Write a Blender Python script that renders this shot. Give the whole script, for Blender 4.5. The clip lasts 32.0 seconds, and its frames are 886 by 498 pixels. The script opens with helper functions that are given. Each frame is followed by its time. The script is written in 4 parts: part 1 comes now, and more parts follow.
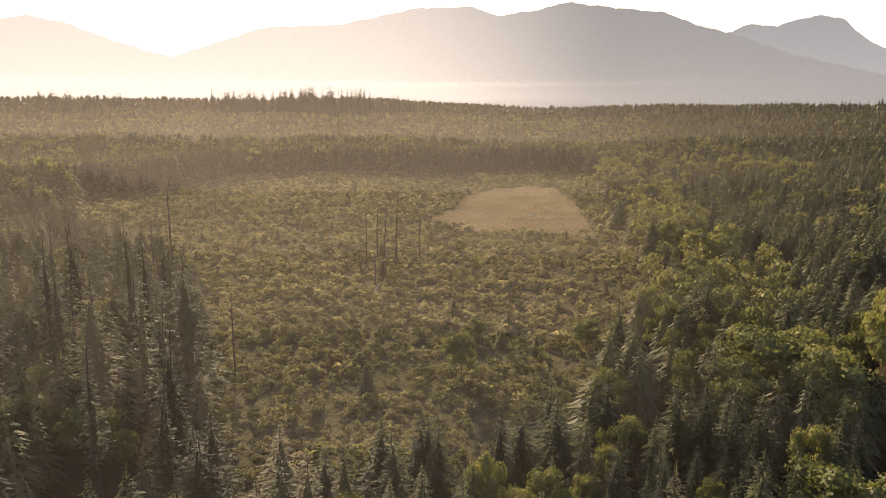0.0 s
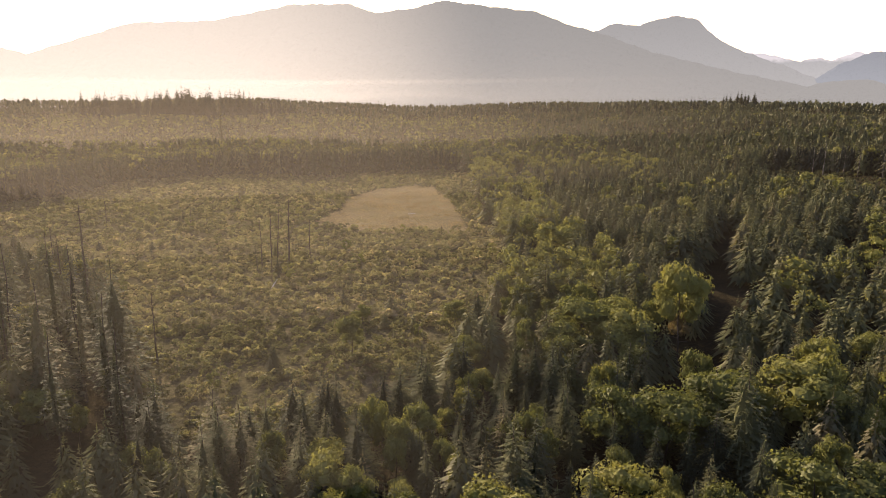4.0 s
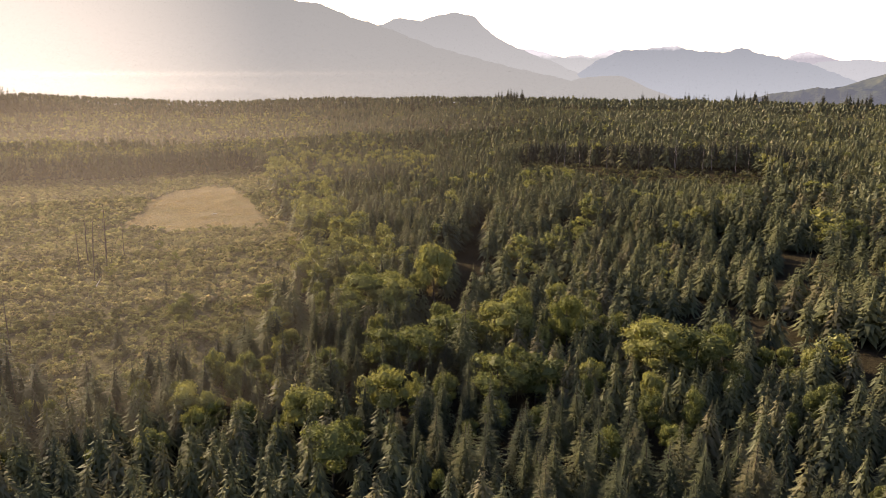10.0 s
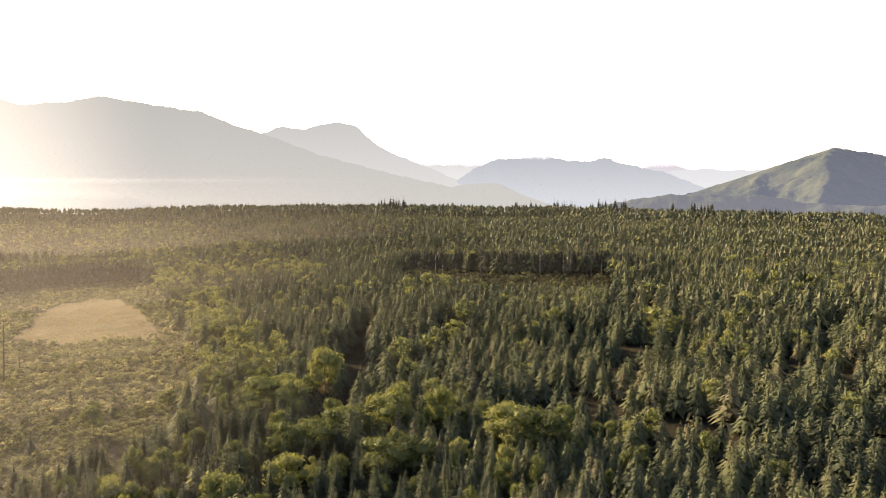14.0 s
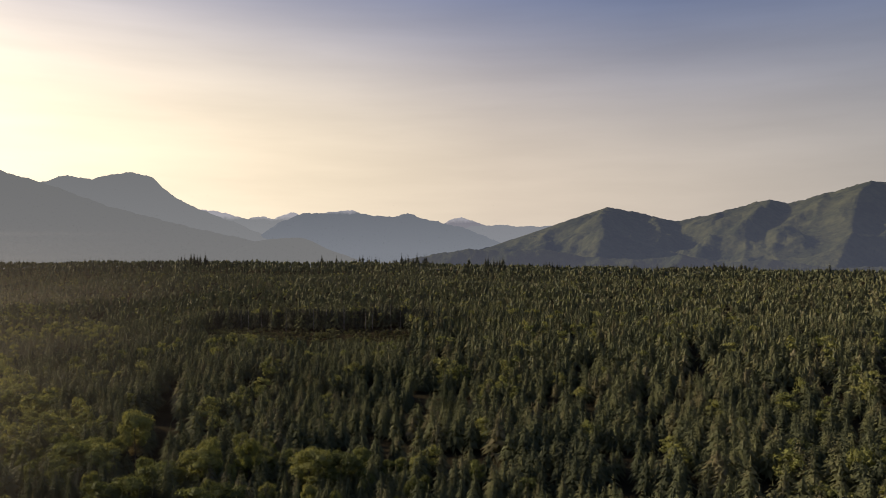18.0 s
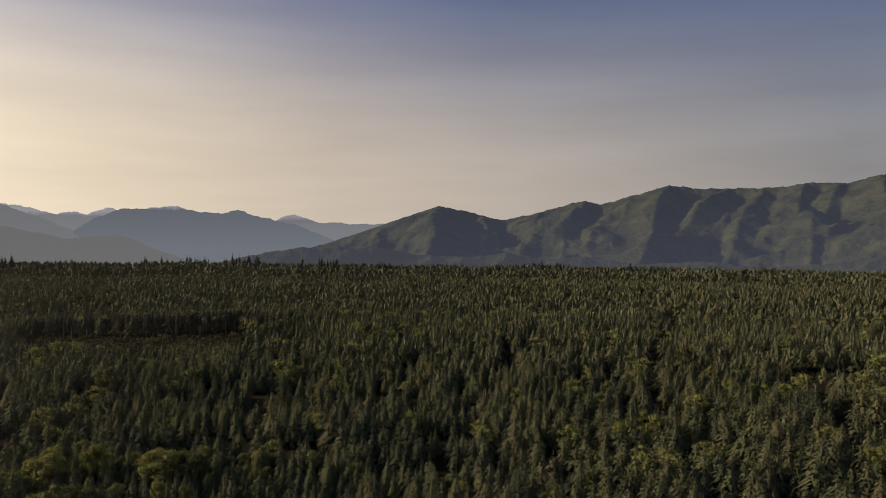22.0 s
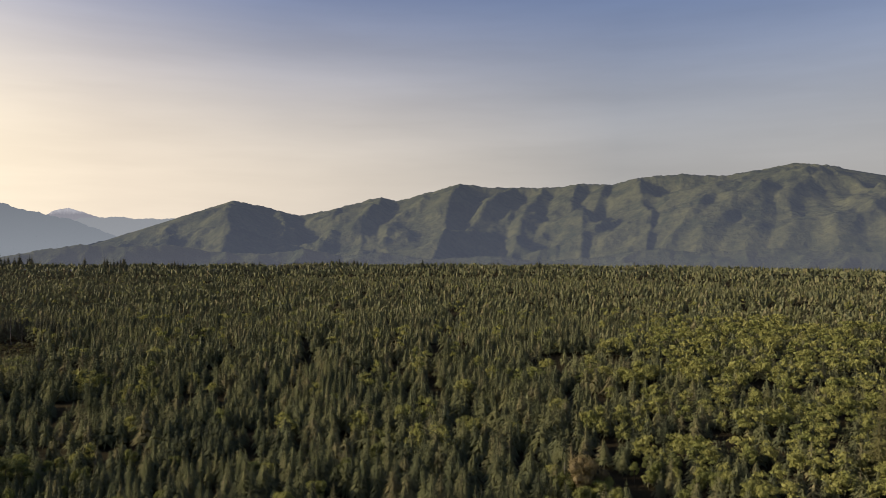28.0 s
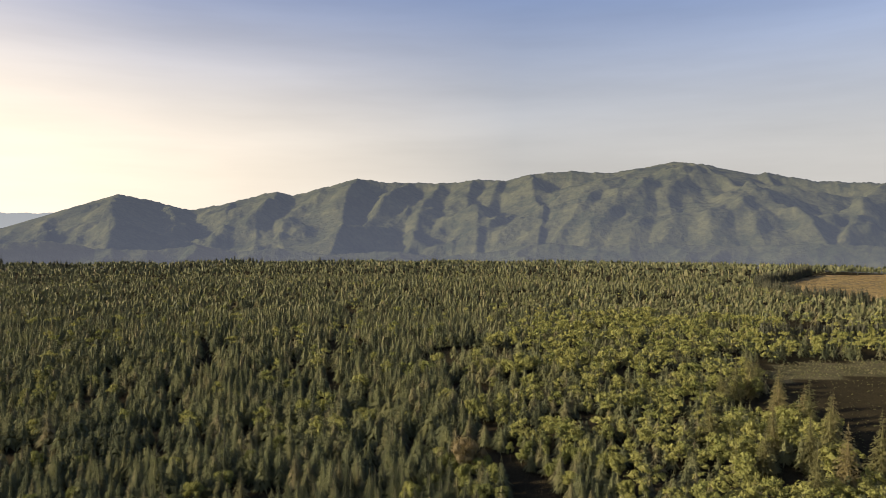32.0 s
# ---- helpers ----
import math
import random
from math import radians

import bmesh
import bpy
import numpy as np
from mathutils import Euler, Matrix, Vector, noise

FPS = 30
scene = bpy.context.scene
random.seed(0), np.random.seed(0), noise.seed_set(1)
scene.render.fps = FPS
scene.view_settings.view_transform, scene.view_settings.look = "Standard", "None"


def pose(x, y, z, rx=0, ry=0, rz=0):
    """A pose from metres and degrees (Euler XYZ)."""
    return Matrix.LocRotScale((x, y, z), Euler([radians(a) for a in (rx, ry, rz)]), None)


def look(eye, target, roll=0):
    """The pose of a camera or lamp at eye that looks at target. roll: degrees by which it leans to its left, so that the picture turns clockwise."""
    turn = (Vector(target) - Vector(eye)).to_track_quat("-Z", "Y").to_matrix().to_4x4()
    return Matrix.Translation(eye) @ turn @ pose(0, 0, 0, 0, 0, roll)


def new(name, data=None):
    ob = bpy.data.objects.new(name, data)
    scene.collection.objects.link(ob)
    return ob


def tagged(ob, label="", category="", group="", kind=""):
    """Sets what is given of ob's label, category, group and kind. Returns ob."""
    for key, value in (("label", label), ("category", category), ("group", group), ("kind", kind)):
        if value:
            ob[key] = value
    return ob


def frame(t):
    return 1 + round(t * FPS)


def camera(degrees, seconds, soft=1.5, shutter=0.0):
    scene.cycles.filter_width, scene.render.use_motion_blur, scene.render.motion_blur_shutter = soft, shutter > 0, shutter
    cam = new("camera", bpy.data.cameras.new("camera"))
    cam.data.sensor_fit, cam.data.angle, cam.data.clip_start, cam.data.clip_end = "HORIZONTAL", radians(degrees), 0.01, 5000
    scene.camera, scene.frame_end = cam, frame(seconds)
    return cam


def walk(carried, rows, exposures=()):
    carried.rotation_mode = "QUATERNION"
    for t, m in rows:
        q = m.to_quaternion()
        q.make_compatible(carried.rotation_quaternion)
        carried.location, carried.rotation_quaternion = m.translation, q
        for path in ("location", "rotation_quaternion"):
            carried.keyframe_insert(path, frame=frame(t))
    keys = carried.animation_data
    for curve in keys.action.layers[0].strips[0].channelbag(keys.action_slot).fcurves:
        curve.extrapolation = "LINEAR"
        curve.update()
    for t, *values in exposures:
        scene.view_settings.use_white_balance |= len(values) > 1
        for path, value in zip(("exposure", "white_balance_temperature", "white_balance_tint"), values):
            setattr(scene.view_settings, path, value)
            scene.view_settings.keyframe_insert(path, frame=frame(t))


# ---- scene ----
# Camera: a drone that backs away, climbs and turns to its right over a wooded plateau.
cam = camera(63.17, 32.0, soft=0.75)
ROWS = [
    (0, 0.00, 0.00, 41.00, -11.62, -0.29, 5.13),
    (0.5, 0.37, -3.00, 41.70, -11.66, -0.30, 4.02),
    (1, 0.78, -5.83, 42.34, -11.68, -0.21, 2.93),
    (1.5, 1.10, -8.63, 42.92, -11.68, -0.11, 1.81),
    (2, 1.30, -11.40, 43.40, -11.69, 0.00, 0.71),
    (2.5, 1.41, -14.20, 43.92, -11.72, 0.08, -0.52),
    (4.5, 1.51, -27.10, 46.50, -11.96, 0.12, -5.37),
    (5, 1.45, -30.39, 47.08, -12.03, 0.12, -6.75),
    (6, 0.99, -36.94, 48.26, -12.11, 0.22, -9.62),
    (7, 0.15, -43.58, 49.48, -12.22, 0.25, -12.22),
    (8, -1.09, -50.50, 50.89, -12.32, 0.24, -14.82),
    (9, -2.82, -57.25, 52.27, -12.43, 0.12, -17.29),
    (10, -4.98, -64.38, 53.94, -12.59, -0.05, -20.32),
    (11, -7.44, -71.27, 55.43, -12.68, -0.14, -23.51),
    (11.5, -8.72, -74.66, 56.14, -12.74, -0.16, -24.69),
    (12, -10.03, -77.81, 56.87, -12.47, -0.15, -25.66),
    (12.5, -11.41, -80.93, 57.50, -10.42, -0.11, -26.46),
    (13, -12.86, -84.30, 58.25, -8.41, -0.05, -27.17),
    (13.5, -14.56, -87.96, 59.10, -6.46, -0.05, -28.02),
    (14, -16.28, -91.46, 59.85, -4.44, -0.03, -29.46),
    (14.5, -17.94, -94.77, 60.53, -2.42, -0.03, -31.43),
    (15.2, -20.40, -99.20, 61.35, -0.32, -0.07, -34.30),
    (16.5, -25.12, -106.80, 62.85, -0.14, -0.13, -39.50),
    (17, -27.16, -109.93, 63.60, -0.18, -0.18, -41.32),
    (18, -31.76, -115.89, 64.86, -0.19, -0.06, -44.73),
    (19, -35.99, -120.72, 66.05, -0.26, 0.06, -48.08),
    (20, -40.94, -125.40, 67.38, -0.31, 0.07, -51.38),
    (21, -46.91, -130.00, 68.95, -0.37, 0.03, -54.68),
    (22, -52.85, -134.20, 70.34, -0.43, -0.07, -57.88),
    (23, -58.49, -138.00, 71.60, -0.49, -0.06, -60.78),
    (24, -64.40, -141.37, 72.92, -0.54, -0.06, -63.77),
    (25, -70.78, -144.62, 74.30, -0.62, -0.03, -66.56),
    (25.5, -74.02, -146.22, 74.95, -0.66, 0.01, -67.75),
    (27.5, -87.27, -151.85, 77.75, -0.84, 0.05, -72.56),
    (28, -90.80, -153.10, 78.44, -0.89, 0.05, -73.80),
    (29, -97.50, -155.22, 79.75, -1.02, 0.03, -76.10),
    (30, -103.49, -157.12, 80.90, -1.12, 0.06, -77.98),
    (31, -109.47, -158.76, 82.15, -1.27, 0.11, -79.96),
    (32, -115.19, -160.39, 83.43, -1.38, 0.15, -81.91),
]
EXPOSURES = [(0, 1.0, 6950, 22), (6, 0.95, 7000, 23), (9, 1.2, 7000, 24), (10, 1.25, 7000, 23), (11, 1.6, 7100, 20), (13, 1.8, 7100, 18), (14.5, 1.45, 7000, 17), (17, 0.25, 6650, 16), (19, -0.35, 6550, 18), (22, -0.45, 6500, 18), (25, -0.15, 6500, 17), (28, 0.2, 6550, 15), (32, 0.7, 6700, 14)]
walk(cam, [(t, pose(x, y, z, 90 + pitch, roll, yaw)) for t, x, y, z, pitch, roll, yaw in ROWS], EXPOSURES)

# World and sun: a low sun above the hazy range.
SUN_AZ, SUN_EL = 110.0, 19.0
world = bpy.data.worlds.new("sky")
scene.world = world
world.use_nodes = True
wn = world.node_tree
wn.nodes.clear()
sky = wn.nodes.new("ShaderNodeTexSky")
sky.sky_type = "NISHITA"
sky.sun_disc = False
sky.sun_elevation = radians(SUN_EL)
sky.sun_rotation = radians(90 - SUN_AZ)
sky.altitude = 100
sky.air_density = 1.0
sky.dust_density = 2.0
sky.ozone_density = 3.0

def sky_node(kind, **values):
    n = wn.nodes.new(kind)
    for key, value in values.items():
        n.inputs[key].default_value = value
    return n


# Warm haze that lies along the horizon and is brightest below the sun.
way = wn.nodes.new("ShaderNodeTexCoord")
parts = wn.nodes.new("ShaderNodeSeparateXYZ")
wn.links.new(way.outputs["Generated"], parts.inputs[0])
layer = sky_node("ShaderNodeMapRange", **{"From Min": 0.42, "From Max": 0.0, "To Min": 0.0, "To Max": 1.0})
layer.interpolation_type = "SMOOTHERSTEP"
toward_sun = wn.nodes.new("ShaderNodeVectorMath")
toward_sun.operation = "DOT_PRODUCT"
toward_sun.inputs[1].default_value = (math.cos(radians(SUN_AZ)), math.sin(radians(SUN_AZ)), 0)
wn.links.new(way.outputs["Generated"], toward_sun.inputs[0])
side = sky_node("ShaderNodeMapRange", **{"From Min": -0.3, "From Max": 1.0})
wn.links.new(toward_sun.outputs["Value"], side.inputs["Value"])
deeper = sky_node("ShaderNodeMapRange", **{"From Min": 0.35, "From Max": 0.95, "To Min": 0.0, "To Max": 0.09})
wn.links.new(side.outputs[0], deeper.inputs["Value"])
height = wn.nodes.new("ShaderNodeMath")
height.operation = "SUBTRACT"
wn.links.new(parts.outputs["Z"], height.inputs[0])
wn.links.new(deeper.outputs[0], height.inputs[1])
wn.links.new(height.outputs[0], layer.inputs["Value"])
warm = wn.nodes.new("ShaderNodeValToRGB")
for k, (p, c) in enumerate(((0.0, (0.36, 0.362, 0.345, 1)), (0.5, (0.80, 0.71, 0.56, 1)))):
    warm.color_ramp.elements[k].position, warm.color_ramp.elements[k].color = p, c
for p, c in ((0.70, (1.05, 0.93, 0.68, 1)), (0.84, (1.32, 1.17, 0.84, 1)), (1.0, (1.9, 1.65, 1.15, 1))):
    warm.color_ramp.elements.new(p).color = c
wn.links.new(side.outputs[0], warm.inputs[0])
haze = wn.nodes.new("ShaderNodeMix")
haze.data_type = "RGBA"
dim = wn.nodes.new("ShaderNodeMix")
dim.data_type = "RGBA"
dim.blend_type = "MULTIPLY"
dim.inputs["Factor"].default_value = 1.0
dim.inputs["B"].default_value = (0.098, 0.090, 0.100, 1)
wn.links.new(sky.outputs[0], dim.inputs["A"])
wn.links.new(dim.outputs["Result"], haze.inputs["A"])
wn.links.new(warm.outputs[0], haze.inputs["B"])
wn.links.new(layer.outputs[0], haze.inputs["Factor"])
bg = wn.nodes.new("ShaderNodeBackground")
bg.inputs["Strength"].default_value = 1.0
wo = wn.nodes.new("ShaderNodeOutputWorld")
flatten = wn.nodes.new("ShaderNodeMapping")
flatten.inputs["Scale"].default_value = (1.3, 1.3, 11.0)
wn.links.new(way.outputs["Generated"], flatten.inputs["Vector"])
veil = sky_node("ShaderNodeTexNoise", Scale=1.6, Detail=5.0, Roughness=0.55)
wn.links.new(flatten.outputs[0], veil.inputs["Vector"])
thin_cloud = sky_node("ShaderNodeMapRange", **{"From Min": 0.3, "From Max": 0.7, "To Min": 0.93, "To Max": 1.08})
wn.links.new(veil.outputs["Fac"], thin_cloud.inputs["Value"])
wn.links.new(thin_cloud.outputs[0], bg.inputs[1])
wn.links.new(haze.outputs["Result"], bg.inputs[0])
wn.links.new(bg.outputs[0], wo.inputs[0])

sun_lamp = bpy.data.lights.new("sun", "SUN")
sun_lamp.energy = 5.0
sun_lamp.angle = radians(0.6)
sun_lamp.color = (1.0, 0.87, 0.66)
sun = new("sun", sun_lamp)
SUN_DIR = Vector((math.cos(radians(SUN_EL)) * math.cos(radians(SUN_AZ)), math.cos(radians(SUN_EL)) * math.sin(radians(SUN_AZ)), math.sin(radians(SUN_EL))))
sun.matrix_world = look((0, 0, 300), Vector((0, 0, 300)) - SUN_DIR)


# ---- materials ----
def material(name):
    m = bpy.data.materials.new(name)
    m.use_nodes = True
    m.node_tree.nodes.clear()
    return m, m.node_tree.nodes, m.node_tree.links


def ramp(nodes, stops):
    r = nodes.new("ShaderNodeValToRGB")
    e = r.color_ramp.elements
    while len(e) < len(stops):
        e.new(0.5)
    for k, (p, c) in enumerate(stops):
        e[k].position, e[k].color = p, (*c, 1)
    return r


def math_node(nodes, links, op, a, b):
    n = nodes.new("ShaderNodeMath")
    n.operation = op
    for k, v in enumerate((a, b)):
        if isinstance(v, (int, float)):
            n.inputs[k].default_value = v
        else:
            links.new(v, n.inputs[k])
    return n.outputs[0]


def noise_node(nodes, links, scale, detail=4.0, rough=0.55, where=None):
    n = nodes.new("ShaderNodeTexNoise")
    n.inputs["Scale"].default_value, n.inputs["Detail"].default_value, n.inputs["Roughness"].default_value = scale, detail, rough
    if where is not None:
        links.new(where, n.inputs["Vector"])
    return n.outputs["Fac"]


def world_place(nodes):
    return nodes.new("ShaderNodeNewGeometry").outputs["Position"]


def foliage(name, stops, through_leaf=0.35, gloss=0.012, speckle=0.25):
    """Leaves: each tree has a tone of its own and each spray differs a little."""
    m, n, l = material(name)
    info = n.new("ShaderNodeObjectInfo")
    tone = n.new("ShaderNodeAttribute")
    tone.attribute_name = "tone"
    geo = n.new("ShaderNodeNewGeometry")
    f = math_node(n, l, "PINGPONG", math_node(n, l, "ADD", info.outputs["Random"], tone.outputs["Fac"]), 1.0)
    isl = math_node(n, l, "MULTIPLY", geo.outputs["Random Per Island"], speckle)
    f2 = math_node(n, l, "ADD", math_node(n, l, "MULTIPLY", f, 1 - speckle), isl)
    r = ramp(n, stops)
    l.new(f2, r.inputs[0])
    d = n.new("ShaderNodeBsdfDiffuse")
    t = n.new("ShaderNodeBsdfTranslucent")
    g = n.new("ShaderNodeBsdfGlossy")
    g.inputs["Roughness"].default_value = 0.55
    mix = n.new("ShaderNodeMixShader")
    mix.inputs[0].default_value = through_leaf
    mix2 = n.new("ShaderNodeMixShader")
    mix2.inputs[0].default_value = gloss
    bright = n.new("ShaderNodeMix")
    bright.data_type = "RGBA"
    bright.blend_type = "MULTIPLY"
    bright.inputs["Factor"].default_value = 1.0
    bright.inputs["B"].default_value = (1.45, 1.38, 1.0, 1)
    l.new(r.outputs[0], bright.inputs["A"])
    l.new(r.outputs[0], d.inputs[0])
    l.new(bright.outputs["Result"], t.inputs[0])
    l.new(d.outputs[0], mix.inputs[1])
    l.new(t.outputs[0], mix.inputs[2])
    l.new(mix.outputs[0], mix2.inputs[1])
    l.new(g.outputs[0], mix2.inputs[2])
    out = n.new("ShaderNodeOutputMaterial")
    l.new(mix2.outputs[0], out.inputs[0])
    return m


def bark(name, dark, light):
    m, n, l = material(name)
    p = n.new("ShaderNodeBsdfPrincipled")
    p.inputs["Roughness"].default_value = 0.9
    r = ramp(n, [(0.3, dark), (0.7, light)])
    tc = n.new("ShaderNodeTexCoord")
    f = noise_node(n, l, 3.0, 6.0, 0.7, tc.outputs["Object"])
    l.new(f, r.inputs[0])
    l.new(r.outputs[0], p.inputs["Base Color"])
    b = n.new("ShaderNodeBump")
    b.inputs["Strength"].default_value = 0.6
    l.new(f, b.inputs["Height"])
    l.new(b.outputs[0], p.inputs["Normal"])
    out = n.new("ShaderNodeOutputMaterial")
    l.new(p.outputs[0], out.inputs[0])
    return m


CONIFER = foliage("conifer_needles", [(0.0, (0.040, 0.046, 0.026)), (0.5, (0.090, 0.099, 0.048)), (0.85, (0.138, 0.140, 0.061)), (1.0, (0.172, 0.146, 0.077))], 0.17, speckle=0.08)
# Darker needles: shade at the wood edges put into colour, also for skyline pines.
DARKENED_PINE = foliage("darkened_pine_needles", [(0.0, (0.032, 0.036, 0.026)), (0.6, (0.058, 0.062, 0.038)), (1.0, (0.085, 0.080, 0.046))], 0.14)
BROAD = foliage("broad_leaves", [(0.0, (0.095, 0.106, 0.034)), (0.5, (0.165, 0.176, 0.050)), (1.0, (0.250, 0.245, 0.075))], 0.26, speckle=0.08)
SHRUB = foliage("shrub_leaves", [(0.0, (0.075, 0.078, 0.038)), (0.3, (0.125, 0.132, 0.060)), (0.7, (0.190, 0.186, 0.088)), (0.9, (0.250, 0.222, 0.120)), (1.0, (0.310, 0.255, 0.155))], 0.42)
# Tan-tinted needles, lighter than CONIFER: sunlight on them is put into the colour.
SUNNY = foliage("sunlit_conifer_needles", [(0.0, (0.105, 0.106, 0.045)), (0.6, (0.155, 0.146, 0.060)), (1.0, (0.200, 0.165, 0.076))], 0.26, speckle=0.08)
DARKBUSH = foliage("bush_leaves", [(0.0, (0.042, 0.040, 0.024)), (0.6, (0.080, 0.082, 0.036)), (1.0, (0.140, 0.138, 0.055))], 0.28)
TANLEAF = foliage("dry_leaves", [(0.0, (0.16, 0.130, 0.062)), (1.0, (0.23, 0.185, 0.092))], 0.35)
GRASS = foliage("dry_grass", [(0.0, (0.210, 0.178, 0.092)), (1.0, (0.330, 0.262, 0.150))], 0.45)
STRAW = foliage("mown_straw", [(0.0, (0.24, 0.185, 0.085)), (1.0, (0.36, 0.27, 0.13))], 0.25)
BARK = bark("bark", (0.035, 0.026, 0.018), (0.11, 0.085, 0.06))
DEADWOOD = bark("dead_wood", (0.10, 0.085, 0.07), (0.26, 0.23, 0.20))
PALEWOOD = bark("pale_wood", (0.45, 0.42, 0.38), (0.72, 0.70, 0.66))


def ground_material():
    m, n, l = material("plateau_ground")
    where = world_place(n)
    meadow, tan = n.new("ShaderNodeAttribute"), n.new("ShaderNodeAttribute")
    meadow.attribute_name, tan.attribute_name = "meadow", "tan"
    fine = noise_node(n, l, 1.3, 8.0, 0.65, where)
    broad = noise_node(n, l, 0.07, 4.0, 0.6, where)
    mixed = math_node(n, l, "ADD", math_node(n, l, "MULTIPLY", fine, 0.6), math_node(n, l, "MULTIPLY", broad, 0.4))
    soil = ramp(n, [(0.35, (0.022, 0.018, 0.012)), (0.65, (0.050, 0.042, 0.022))])
    green = ramp(n, [(0.30, (0.045, 0.040, 0.022)), (0.42, (0.075, 0.070, 0.034)), (0.52, (0.105, 0.096, 0.050)), (0.62, (0.150, 0.125, 0.072)), (0.75, (0.095, 0.088, 0.044))])
    dry = ramp(n, [(0.30, (0.130, 0.118, 0.058)), (0.42, (0.185, 0.158, 0.084)), (0.55, (0.235, 0.192, 0.108)), (0.7, (0.300, 0.240, 0.140))])
    for r in (soil, green, dry):
        l.new(mixed, r.inputs[0])
    a, b = n.new("ShaderNodeMix"), n.new("ShaderNodeMix")
    for k in (a, b):
        k.data_type = "RGBA"
    edge = math_node(n, l, "ADD", meadow.outputs["Fac"], math_node(n, l, "MULTIPLY", math_node(n, l, "SUBTRACT", fine, 0.5), 0.5))
    edge2 = math_node(n, l, "ADD", tan.outputs["Fac"], math_node(n, l, "MULTIPLY", math_node(n, l, "SUBTRACT", fine, 0.5), 0.6))
    s1, s2 = n.new("ShaderNodeMapRange"), n.new("ShaderNodeMapRange")
    for s, e in ((s1, edge), (s2, edge2)):
        s.inputs["From Min"].default_value, s.inputs["From Max"].default_value = 0.35, 0.65
        l.new(e, s.inputs["Value"])
    l.new(s1.outputs[0], a.inputs["Factor"])
    l.new(soil.outputs[0], a.inputs["A"])
    l.new(green.outputs[0], a.inputs["B"])
    l.new(s2.outputs[0], b.inputs["Factor"])
    l.new(a.outputs["Result"], b.inputs["A"])
    l.new(dry.outputs[0], b.inputs["B"])
    p = n.new("ShaderNodeBsdfPrincipled")
    p.inputs["Roughness"].default_value = 0.95
    p.inputs["Specular IOR Level"].default_value = 0.0
    l.new(b.outputs["Result"], p.inputs["Base Color"])
    bump = n.new("ShaderNodeBump")
    bump.inputs["Strength"].default_value = 0.9
    bump.inputs["Distance"].default_value = 0.5
    l.new(fine, bump.inputs["Height"])
    l.new(bump.outputs[0], p.inputs["Normal"])
    out = n.new("ShaderNodeOutputMaterial")
    l.new(p.outputs[0], out.inputs[0])
    return m


